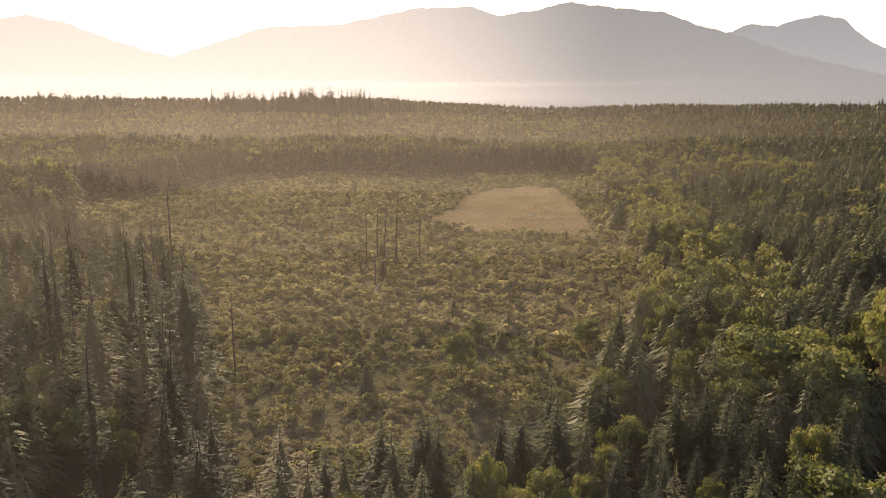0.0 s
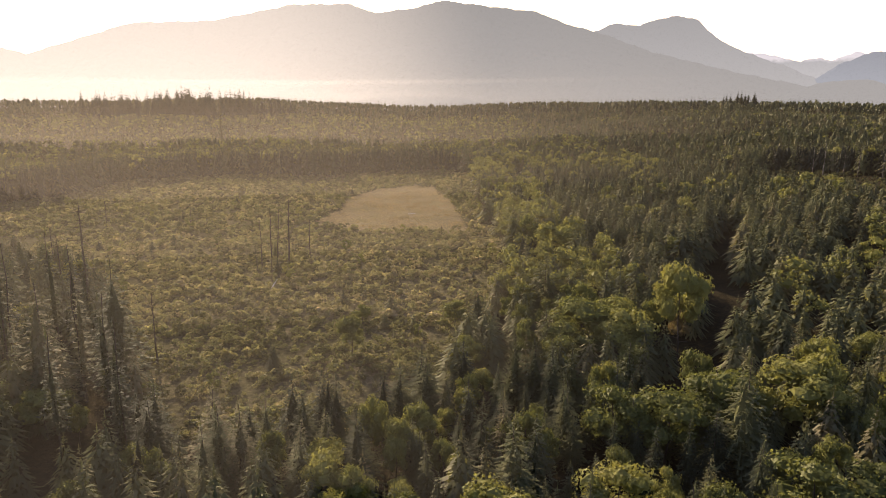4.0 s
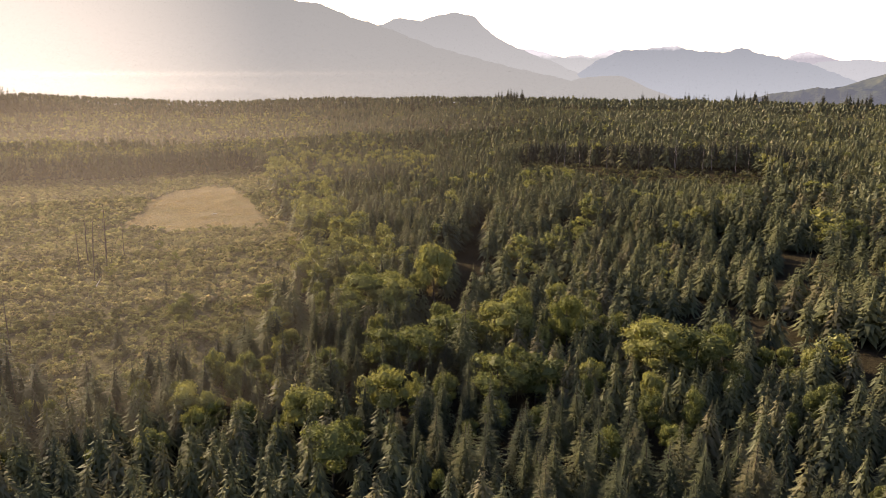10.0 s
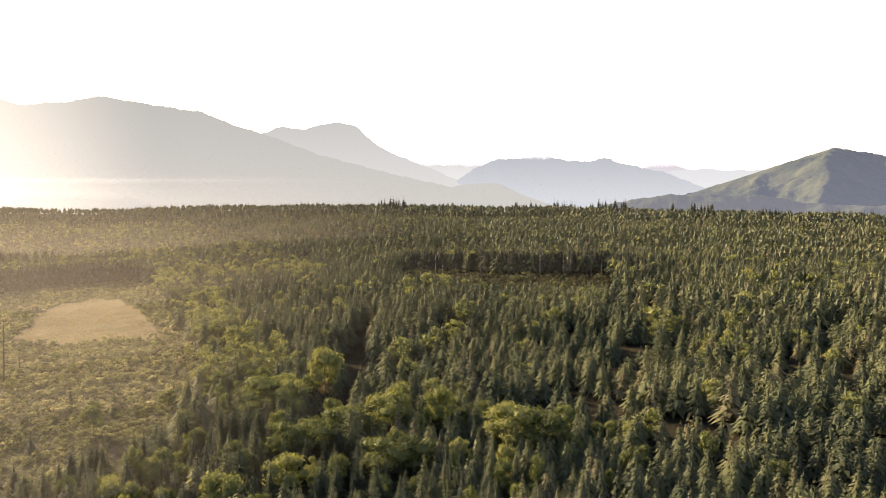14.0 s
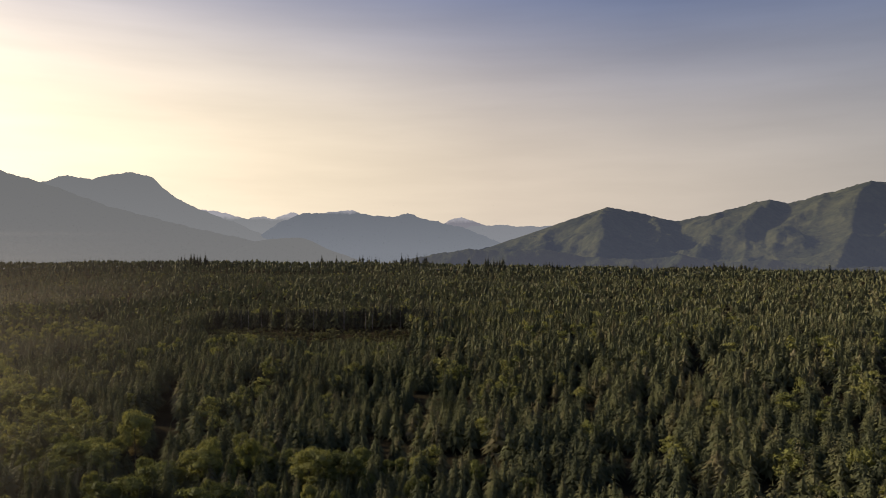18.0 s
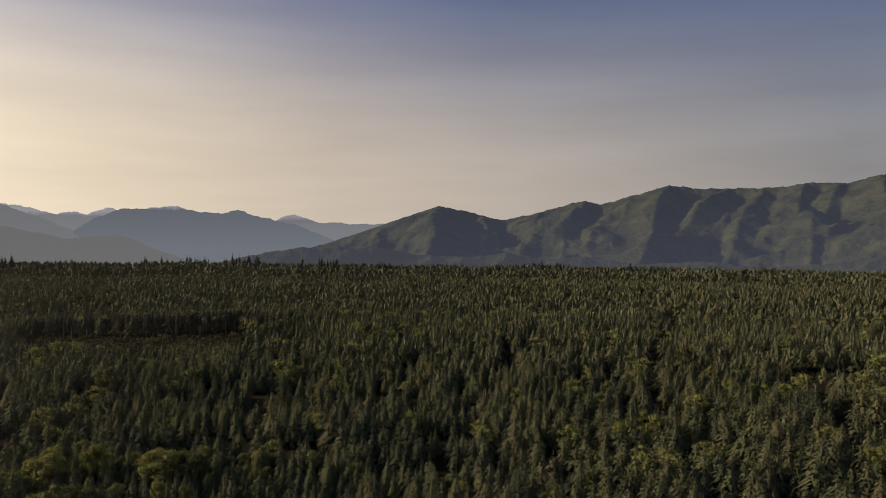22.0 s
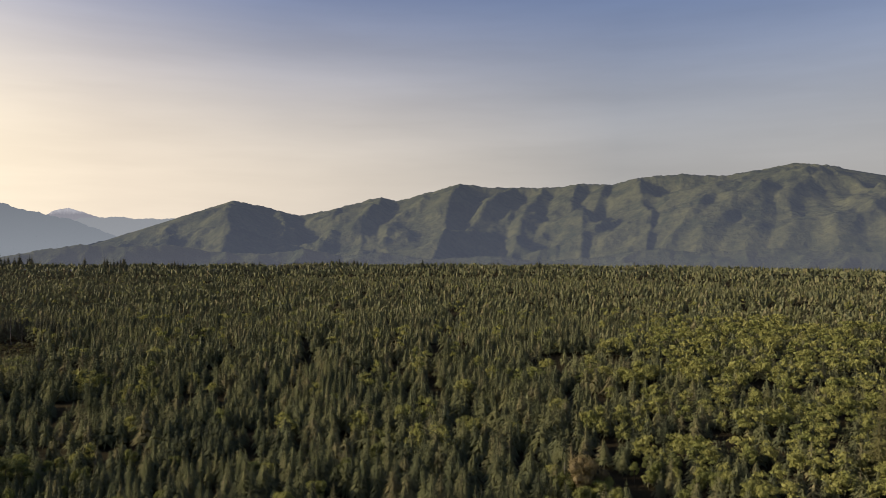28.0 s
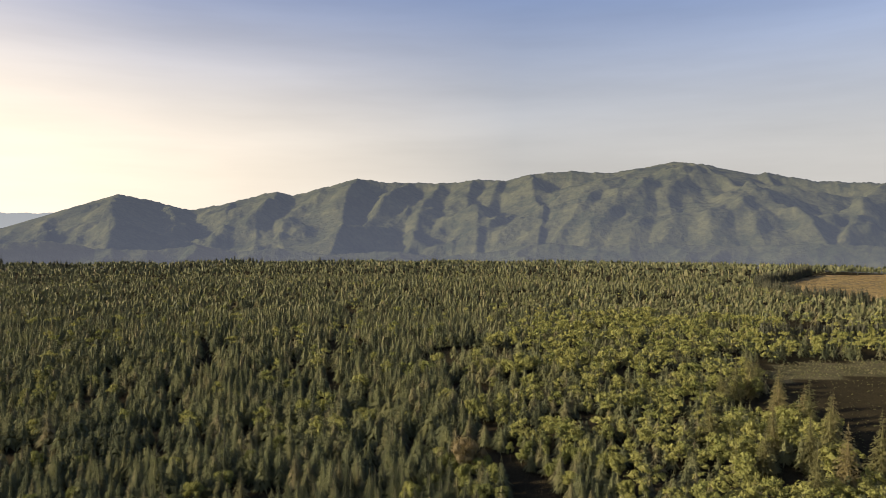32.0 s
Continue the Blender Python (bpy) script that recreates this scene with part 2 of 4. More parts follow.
def mountain_material(name, low, high, air, sunward, haze_foot, haze_top, z_foot, z_top, snow=0.0):
    """Far slopes: woods and rock, distance haze put in as emission, brighter sunward."""
    m, n, l = material(name)
    where = world_place(n)
    f = math_node(n, l, "ADD", math_node(n, l, "MULTIPLY", noise_node(n, l, 0.006, 7.0, 0.6, where), 0.6), math_node(n, l, "MULTIPLY", noise_node(n, l, 0.035, 5.0, 0.6, where), 0.4))
    r = ramp(n, [(0.40, low), (0.60, high)])
    l.new(f, r.inputs[0])
    colour = r.outputs[0]
    folds = n.new("ShaderNodeBump")
    folds.inputs["Strength"].default_value, folds.inputs["Distance"].default_value = 0.8, 60.0
    l.new(noise_node(n, l, 0.0045, 9.0, 0.62, where), folds.inputs["Height"])
    sep = n.new("ShaderNodeSeparateXYZ")
    l.new(where, sep.inputs[0])
    if snow:
        sm = n.new("ShaderNodeMapRange")
        sm.inputs["From Min"].default_value, sm.inputs["From Max"].default_value = snow, snow + 25
        l.new(math_node(n, l, "ADD", sep.outputs["Z"], math_node(n, l, "MULTIPLY", f, 90.0)), sm.inputs["Value"])
        k = n.new("ShaderNodeMix")
        k.data_type = "RGBA"
        l.new(sm.outputs[0], k.inputs["Factor"])
        l.new(colour, k.inputs["A"])
        k.inputs["B"].default_value = (0.92, 0.91, 0.90, 1)
        colour = k.outputs["Result"]
    d = n.new("ShaderNodeBsdfDiffuse")
    l.new(colour, d.inputs[0])
    l.new(folds.outputs[0], d.inputs["Normal"])
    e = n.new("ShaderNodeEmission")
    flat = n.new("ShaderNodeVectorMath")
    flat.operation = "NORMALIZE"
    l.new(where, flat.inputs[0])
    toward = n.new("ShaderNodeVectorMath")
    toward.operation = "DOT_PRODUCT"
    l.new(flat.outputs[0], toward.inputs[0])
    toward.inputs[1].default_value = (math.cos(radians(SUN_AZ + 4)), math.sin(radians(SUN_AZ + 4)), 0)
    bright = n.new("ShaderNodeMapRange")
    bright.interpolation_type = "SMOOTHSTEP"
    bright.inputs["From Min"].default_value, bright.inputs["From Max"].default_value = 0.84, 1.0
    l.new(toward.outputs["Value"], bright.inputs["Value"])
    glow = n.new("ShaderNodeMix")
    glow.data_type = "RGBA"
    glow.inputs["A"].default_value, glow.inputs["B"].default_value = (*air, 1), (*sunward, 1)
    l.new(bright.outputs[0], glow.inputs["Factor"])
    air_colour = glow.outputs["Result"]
    # Snow is brightened through the emission instead of by light falling on it.
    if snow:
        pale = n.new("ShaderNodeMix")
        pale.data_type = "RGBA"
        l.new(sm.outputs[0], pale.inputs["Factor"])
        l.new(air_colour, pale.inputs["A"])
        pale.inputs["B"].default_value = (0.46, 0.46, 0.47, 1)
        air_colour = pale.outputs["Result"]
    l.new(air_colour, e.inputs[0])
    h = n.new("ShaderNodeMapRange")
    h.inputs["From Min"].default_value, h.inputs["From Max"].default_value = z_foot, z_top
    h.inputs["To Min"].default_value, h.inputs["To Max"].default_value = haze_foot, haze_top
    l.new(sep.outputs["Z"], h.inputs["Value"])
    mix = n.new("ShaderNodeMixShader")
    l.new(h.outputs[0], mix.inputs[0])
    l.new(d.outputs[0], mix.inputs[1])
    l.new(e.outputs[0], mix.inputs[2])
    out = n.new("ShaderNodeOutputMaterial")
    l.new(mix.outputs[0], out.inputs[0])
    return m


# ---- plan ----
def smooth(v):
    v = np.clip(v, 0, 1)
    return v * v * (3 - 2 * v)


def waves(x, y, size, seed):
    """A cheap smooth unevenness from crossing waves, about -1 to 1."""
    r = np.random.RandomState(seed)
    out = 0 * x
    for k in range(6):
        a, p, s = r.uniform(0, 6.283), r.uniform(0, 6.283), size * r.uniform(0.6, 1.6)
        out = out + np.sin((x * np.cos(a) + y * np.sin(a)) * 6.283 / s + p)
    return out / 3.0


def ground_height(x, y):
    r = np.hypot(x, y)
    az = np.degrees(np.arctan2(y, x))
    far = 9 + 12 * smooth((az - 20) / 50) + 11 * smooth((az - 86) / 14)
    h = 12 * smooth((x - 60) / 300) * (1 - 0.5 * smooth((r - 600) / 800)) + far * smooth((r - 450) / 850)
    h = h + 0.5 * waves(x, y, 60, 3) + 2.0 * smooth((r - 250) / 400) * waves(x, y, 260, 4)
    return h - 110 * smooth((r - 1300) / 900)


def inside(x, y, corners):
    """True where (x, y) lies in the polygon."""
    hit = np.zeros(np.shape(x), bool)
    n = len(corners)
    for k in range(n):
        (x0, y0), (x1, y1) = corners[k], corners[(k + 1) % n]
        c = ((y0 > y) != (y1 > y)) & (x < (x1 - x0) * (y - y0) / (y1 - y0 + 1e-9) + x0)
        hit ^= c
    return hit


def from_line(x, y, pts):
    """The distance of (x, y) from a broken line."""
    best = np.full(np.shape(x), 1e9)
    for (x0, y0), (x1, y1) in zip(pts[:-1], pts[1:]):
        dx, dy = x1 - x0, y1 - y0
        s = np.clip(((x - x0) * dx + (y - y0) * dy) / (dx * dx + dy * dy), 0, 1)
        best = np.minimum(best, np.hypot(x - x0 - s * dx, y - y0 - s * dy))
    return best


CLEARING = [(-34, 74), (-45, 104), (-78, 165), (-130, 205), (-185, 290), (-150, 330), (-145, 385), (-100, 415), (-44, 402), (-6, 425), (35, 440), (50, 410),
            (38, 270), (37, 214), (31, 156), (20, 112), (10, 84), (-4, 70), (-20, 66)]
TAN_FIELD = [(-27, 246), (-21, 279), (-17, 320), (-5, 347), (10, 356), (23, 351), (26, 312), (29, 271), (30, 234), (27, 221), (18, 216), (6, 219), (-8, 225)]
HOLLOW = [(186, 330), (186, 298), (205, 228), (239, 188), (275, 215), (289, 244), (247, 290), (223, 345), (206, 362)]
FAR_FIELD = [(800, -420), (1001, -548), (1080, -700), (660, -560), (585, -455), (640, -415)]
FIELD_STRIP = [(258, -268), (300, -286), (345, -420), (300, -420)]
NEAR_FIELD = [(285, -266), (308, -292), (330, -420), (110, -330), (122, -276), (170, -268), (230, -262)]
TRAIL = [(508, 13), (434, -10), (330, -27), (271, -42), (216, -60), (180, -66)]
TRACK = [(48, 78), (58, 95), (72, 118), (84, 150), (110, 200)]
BACK_EDGE = [(-190, 290), (-150, 340), (-145, 390), (-100, 420), (-44, 408), (-6, 430), (40, 445)]
NEAR_LINE = [(-20, 66), (30, 62), (30, 50), (95, -130)]


def open_ground(x, y):
    """How open the ground is: 1 in clearings, 0 in the woods."""
    o = inside(x, y, CLEARING) | inside(x, y, FAR_FIELD) | inside(x, y, NEAR_FIELD) | inside(x, y, HOLLOW)
    return o


# ---- meshes from arrays ----
def tri_mesh(name, verts, tris, tone=None, mat=None):
    me = bpy.data.meshes.new(name)
    verts, tris = np.asarray(verts, np.float32), np.asarray(tris, np.int32)
    me.vertices.add(len(verts))
    me.vertices.foreach_set("co", verts.ravel())
    me.loops.add(3 * len(tris))
    me.loops.foreach_set("vertex_index", tris.ravel())
    me.polygons.add(len(tris))
    me.polygons.foreach_set("loop_start", np.arange(0, 3 * len(tris), 3, dtype=np.int32))
    if tone is not None:
        me.attributes.new("tone", "FLOAT", "POINT").data.foreach_set("value", np.asarray(tone, np.float32))
    me.update(calc_edges=True)
    if mat:
        me.materials.append(mat)
    return me


def grid_mesh(name, X, Y, Z, mat, smooth_faces=True, extra=()):
    """A sheet over arrays of one shape."""
    a, b = X.shape
    i = np.arange(a * b).reshape(a, b)
    q = np.stack([i[:-1, :-1], i[1:, :-1], i[1:, 1:], i[:-1, 1:]], -1).reshape(-1, 4)
    me = bpy.data.meshes.new(name)
    me.vertices.add(a * b)
    me.vertices.foreach_set("co", np.stack([X, Y, Z], -1).astype(np.float32).ravel())
    me.loops.add(4 * len(q))
    me.loops.foreach_set("vertex_index", q.astype(np.int32).ravel())
    me.polygons.add(len(q))
    me.polygons.foreach_set("loop_start", np.arange(0, 4 * len(q), 4, dtype=np.int32))
    if smooth_faces:
        me.polygons.foreach_set("use_smooth", np.ones(len(q), bool))
    for key, value in extra:
        me.attributes.new(key, "FLOAT", "POINT").data.foreach_set("value", value.astype(np.float32).ravel())
    me.update(calc_edges=True)
    me.materials.append(mat)
    return me


# ---- ground ----
def axis(reach, first, n):
    """Steps that are fine near the middle and coarse far off."""
    s = np.linspace(-1, 1, 2 * n + 1)
    k = 5.2
    return np.sinh(k * s) / np.sinh(k) * (reach - first * n) + s * first * n


GX, GY = np.meshgrid(axis(4900, 2.4, 140), axis(4900, 2.4, 140), indexing="ij")


tan_mask = inside(GX, GY, TAN_FIELD) | inside(GX, GY, FAR_FIELD)
meadow_mask = inside(GX, GY, CLEARING) | tan_mask
# NEAR_FIELD ground kept near soil tone: tree shade put into colour; FIELD_STRIP lighter.
ground = tagged(new("ground", grid_mesh("ground", GX, GY, ground_height(GX, GY), ground_material(), extra=[("meadow", meadow_mask.astype(float) + 0.12 * inside(GX, GY, NEAR_FIELD) + 0.75 * inside(GX, GY, FIELD_STRIP)), ("tan", tan_mask.astype(float) + 0.5 * (np.hypot((GX + 17) / 11, (GY - 163) / 15) < 1))])),
                "uneven forest floor with a scrubby green clearing and a dry tan grass patch", "ground", kind="structure")


def water_material():
    m, n, l = material("pond_water")
    p = n.new("ShaderNodeBsdfPrincipled")
    p.inputs["Base Color"].default_value = (0.02, 0.025, 0.03, 1)
    p.inputs["Roughness"].default_value, p.inputs["IOR"].default_value = 0.12, 1.33
    b = n.new("ShaderNodeBump")
    b.inputs["Strength"].default_value, b.inputs["Distance"].default_value = 0.6, 0.3
    l.new(noise_node(n, l, 0.9, 4.0, 0.6, world_place(n)), b.inputs["Height"])
    l.new(b.outputs[0], p.inputs["Normal"])
    out = n.new("ShaderNodeOutputMaterial")
    l.new(p.outputs[0], out.inputs[0])
    return m


PX, PY = np.meshgrid(np.linspace(-1, 1, 25), np.linspace(-1, 1, 15), indexing="ij")
PX, PY = PX * np.sqrt(1 - PY * PY / 2), PY * np.sqrt(1 - PX * PX / 2)
PX, PY = 29 + 36 * PX * (1 + 0.1 * np.sin(5 * PY)), 1270 + 30 * PY * (1 + 0.12 * np.sin(4 * PX))
pond = tagged(new("water", grid_mesh("water", PX, PY, 0 * PX + float(ground_height(PX, PY).max()) + 0.1, water_material())), "bright still water among the far woods", "water", kind="structure")


# ---- mountains ----
def mountain_range(name, label, eye, summits, r_foot, r_ridge, spur, carve, mat, seed, z_foot=-90.0, rough=0.06, steps=60, octaves=5, spurs=()):
    """A range round the plateau: summits and saddles as (azimuth, elevation) in degrees, with branching spurs that run down to the valley."""
    az = np.array([a for a, e in summits])[::-1]
    el = np.array([e for a, e in summits])[::-1]
    u = np.linspace(az[0], az[-1], int(abs(az[-1] - az[0]) * 7) + 2)
    crest = np.interp(u, az, el)
    soft = np.convolve(np.pad(crest, 1, "edge"), np.ones(3) / 3, "valid")
    r = np.random.RandomState(seed)
    jag = sum(a * np.sin(u * f + r.uniform(0, 6)) for a, f in ((0.5, 3.1), (0.35, 6.7), (0.3, 13.0), (0.25, 23.0)))
    crest = 0.5 * (soft + crest)
    soft = np.convolve(np.pad(crest, 12, "edge"), np.ones(25) / 25, "valid")
    s = np.linspace(0, 1.2, steps)
    U, S = np.meshgrid(u, s, indexing="ij")
    blend = np.clip((s - 0.6) / 0.35, 0, 1) ** 2
    C = soft[:, None] * (1 - blend) + (crest + rough * jag)[:, None] * blend
    R = r_foot + (r_ridge - r_foot) * S
    top = eye[2] + r_ridge * np.tan(np.radians(C))
    A = np.radians(U)
    X, Y = eye[0] + R * np.cos(A), eye[1] + R * np.sin(A)
    arc = A * 4200.0
    ridge = np.empty(U.shape)
    for i in range(U.shape[0]):
        for j in range(U.shape[1]):
            ridge[i, j] = noise.ridged_multi_fractal(Vector(((0.85 * arc[i, j] + 0.5 * R[i, j]) / spur, (0.75 * R[i, j] - 0.3 * arc[i, j]) / (spur * 1.25), seed * 3.7)), 0.95, 2.1, octaves, 0.95, 2.0)
    lo, hi = np.percentile(ridge, 4), np.percentile(ridge, 97)
    ridge = np.clip((ridge - lo) / (hi - lo), -0.15, 1.15)
    rise = np.where(S < 1, S ** 0.9, 1 - (S - 1) * 2.2)
    cut = carve * np.clip(3.8 * S * (1 - S), 0, 1) ** 0.7 * (1 - ridge)
    Z = z_foot + (top - z_foot) * np.maximum(rise - cut, rise * 0.12)
    if spurs:
        # Ridge lines that run down from the crest, with steep sides and valleys between them.
        run = (1 - S) * (r_ridge - r_foot)
        best = np.where(S <= 1, top - run * 0.85, top + run * 0.8)
        for a0, shift, drop, north_side, south_side in spurs:
            head = eye[2] + r_ridge * np.tan(np.radians(np.interp(a0, az, el)))
            crookedness = 0.5 * np.sin(S * 9 + a0) * (1 - S)
            off = (U - (a0 + shift * (1 - S) + crookedness)) * 4200 * 0.01745
            steep = np.where(off > 0, north_side, south_side) + 0.12 * S
            line = z_foot + (head - z_foot) * np.clip(S, 0, 1) ** drop
            best = np.maximum(best, line - np.abs(off) * steep)
        floor = z_foot + (top - z_foot) * np.clip(S, 0, 1) ** 2.0 * 0.35
        uneven = (ridge - 0.5) * 85 * np.clip(4 * S * (1.02 - S), 0, 1)
        Z = np.where(S <= 1, np.minimum(np.maximum(best, floor) + uneven, top), best)
    return tagged(new(name, grid_mesh(name, X, Y, Z, mat)), label, "mountains", kind="structure")


# The two colours after the slope tones are painted haze, plain and sunward.
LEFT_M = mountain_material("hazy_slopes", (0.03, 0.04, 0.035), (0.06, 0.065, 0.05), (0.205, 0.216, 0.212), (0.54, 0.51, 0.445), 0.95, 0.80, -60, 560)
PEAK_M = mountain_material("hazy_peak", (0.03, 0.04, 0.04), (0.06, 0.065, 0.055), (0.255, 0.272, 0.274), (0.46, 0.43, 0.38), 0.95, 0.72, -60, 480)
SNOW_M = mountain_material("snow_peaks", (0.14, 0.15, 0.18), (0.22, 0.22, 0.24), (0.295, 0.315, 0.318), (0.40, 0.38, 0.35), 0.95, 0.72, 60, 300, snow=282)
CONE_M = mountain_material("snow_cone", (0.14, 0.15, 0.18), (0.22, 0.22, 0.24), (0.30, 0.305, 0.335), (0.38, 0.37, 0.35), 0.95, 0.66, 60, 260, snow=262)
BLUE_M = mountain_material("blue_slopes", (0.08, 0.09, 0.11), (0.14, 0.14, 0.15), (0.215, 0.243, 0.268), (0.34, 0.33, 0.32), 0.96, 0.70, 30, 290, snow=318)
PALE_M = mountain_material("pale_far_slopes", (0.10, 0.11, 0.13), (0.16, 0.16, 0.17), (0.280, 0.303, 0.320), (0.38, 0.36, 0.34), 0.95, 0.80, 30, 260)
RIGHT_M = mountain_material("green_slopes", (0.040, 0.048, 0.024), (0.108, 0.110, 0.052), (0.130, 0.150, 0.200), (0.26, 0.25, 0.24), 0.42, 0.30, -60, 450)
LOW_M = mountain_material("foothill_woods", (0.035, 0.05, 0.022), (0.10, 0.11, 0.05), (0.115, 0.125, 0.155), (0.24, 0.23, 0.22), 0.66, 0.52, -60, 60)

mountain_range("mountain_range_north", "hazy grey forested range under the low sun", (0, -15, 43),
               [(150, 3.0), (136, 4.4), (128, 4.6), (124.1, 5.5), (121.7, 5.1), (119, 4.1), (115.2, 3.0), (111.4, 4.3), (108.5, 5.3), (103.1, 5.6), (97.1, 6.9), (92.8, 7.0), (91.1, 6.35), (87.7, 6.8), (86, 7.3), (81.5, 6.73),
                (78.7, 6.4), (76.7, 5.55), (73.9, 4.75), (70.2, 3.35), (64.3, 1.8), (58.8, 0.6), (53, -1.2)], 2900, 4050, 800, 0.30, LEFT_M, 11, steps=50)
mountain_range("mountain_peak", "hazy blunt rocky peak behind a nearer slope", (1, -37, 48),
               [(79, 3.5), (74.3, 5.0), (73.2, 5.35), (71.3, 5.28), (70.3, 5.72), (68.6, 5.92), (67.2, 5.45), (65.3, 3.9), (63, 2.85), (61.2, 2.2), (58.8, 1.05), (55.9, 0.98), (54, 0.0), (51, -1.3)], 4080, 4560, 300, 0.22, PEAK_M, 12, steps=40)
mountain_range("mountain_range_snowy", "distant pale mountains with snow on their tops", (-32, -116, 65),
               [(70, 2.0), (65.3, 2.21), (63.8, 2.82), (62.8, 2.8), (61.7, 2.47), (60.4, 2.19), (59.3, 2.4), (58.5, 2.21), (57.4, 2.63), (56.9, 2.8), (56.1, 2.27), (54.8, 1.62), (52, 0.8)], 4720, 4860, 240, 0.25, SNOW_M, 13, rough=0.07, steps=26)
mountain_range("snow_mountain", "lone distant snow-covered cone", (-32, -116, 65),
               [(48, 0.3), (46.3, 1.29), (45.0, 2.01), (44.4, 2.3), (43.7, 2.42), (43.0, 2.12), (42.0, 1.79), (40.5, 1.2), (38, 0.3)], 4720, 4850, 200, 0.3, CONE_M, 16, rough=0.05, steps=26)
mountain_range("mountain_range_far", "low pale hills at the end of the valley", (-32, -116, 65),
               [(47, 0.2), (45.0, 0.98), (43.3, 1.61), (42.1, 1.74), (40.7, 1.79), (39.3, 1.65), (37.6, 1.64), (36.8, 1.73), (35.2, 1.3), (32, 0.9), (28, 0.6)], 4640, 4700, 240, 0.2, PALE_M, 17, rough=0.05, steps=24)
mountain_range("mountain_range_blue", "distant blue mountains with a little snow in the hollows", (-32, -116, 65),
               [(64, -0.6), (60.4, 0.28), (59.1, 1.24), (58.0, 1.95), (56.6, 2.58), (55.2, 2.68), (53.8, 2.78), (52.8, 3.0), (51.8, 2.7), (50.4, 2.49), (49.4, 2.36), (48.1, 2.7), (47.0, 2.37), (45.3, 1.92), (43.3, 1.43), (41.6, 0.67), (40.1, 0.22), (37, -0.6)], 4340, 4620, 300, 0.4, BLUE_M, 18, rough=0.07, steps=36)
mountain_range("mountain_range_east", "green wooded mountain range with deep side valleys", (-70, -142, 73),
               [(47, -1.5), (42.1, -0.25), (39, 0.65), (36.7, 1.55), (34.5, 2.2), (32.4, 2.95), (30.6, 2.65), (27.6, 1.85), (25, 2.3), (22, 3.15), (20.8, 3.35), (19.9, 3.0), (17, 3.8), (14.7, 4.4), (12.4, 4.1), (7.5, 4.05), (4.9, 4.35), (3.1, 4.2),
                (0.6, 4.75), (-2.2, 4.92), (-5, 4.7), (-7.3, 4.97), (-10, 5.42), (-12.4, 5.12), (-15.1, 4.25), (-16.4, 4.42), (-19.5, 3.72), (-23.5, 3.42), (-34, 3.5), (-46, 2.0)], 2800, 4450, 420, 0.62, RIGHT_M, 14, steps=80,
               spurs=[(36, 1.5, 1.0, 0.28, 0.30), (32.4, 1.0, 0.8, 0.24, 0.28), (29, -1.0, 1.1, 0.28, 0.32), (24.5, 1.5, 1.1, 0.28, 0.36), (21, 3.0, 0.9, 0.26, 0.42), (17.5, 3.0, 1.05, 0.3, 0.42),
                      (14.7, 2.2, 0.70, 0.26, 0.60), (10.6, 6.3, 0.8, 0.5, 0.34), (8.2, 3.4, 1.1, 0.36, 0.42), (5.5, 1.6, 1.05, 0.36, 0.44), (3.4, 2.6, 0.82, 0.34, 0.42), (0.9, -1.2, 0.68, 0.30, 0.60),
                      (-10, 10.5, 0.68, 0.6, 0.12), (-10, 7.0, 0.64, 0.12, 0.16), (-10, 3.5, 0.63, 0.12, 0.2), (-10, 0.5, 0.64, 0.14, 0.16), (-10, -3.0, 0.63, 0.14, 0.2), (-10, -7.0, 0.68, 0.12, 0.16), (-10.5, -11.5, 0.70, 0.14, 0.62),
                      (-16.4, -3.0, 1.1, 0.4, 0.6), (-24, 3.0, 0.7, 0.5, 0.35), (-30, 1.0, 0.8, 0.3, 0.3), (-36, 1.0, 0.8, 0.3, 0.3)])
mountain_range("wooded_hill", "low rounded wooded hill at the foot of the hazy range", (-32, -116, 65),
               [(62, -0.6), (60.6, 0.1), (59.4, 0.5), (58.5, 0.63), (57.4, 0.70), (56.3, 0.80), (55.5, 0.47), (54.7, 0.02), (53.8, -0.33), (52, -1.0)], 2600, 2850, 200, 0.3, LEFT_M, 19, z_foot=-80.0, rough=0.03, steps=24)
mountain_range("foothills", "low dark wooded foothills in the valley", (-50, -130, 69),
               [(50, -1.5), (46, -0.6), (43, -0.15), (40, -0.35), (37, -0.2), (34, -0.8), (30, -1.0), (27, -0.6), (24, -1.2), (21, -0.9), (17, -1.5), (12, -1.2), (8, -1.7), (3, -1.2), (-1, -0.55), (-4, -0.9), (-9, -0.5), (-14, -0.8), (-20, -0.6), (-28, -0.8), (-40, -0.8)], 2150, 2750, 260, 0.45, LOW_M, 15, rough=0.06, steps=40)


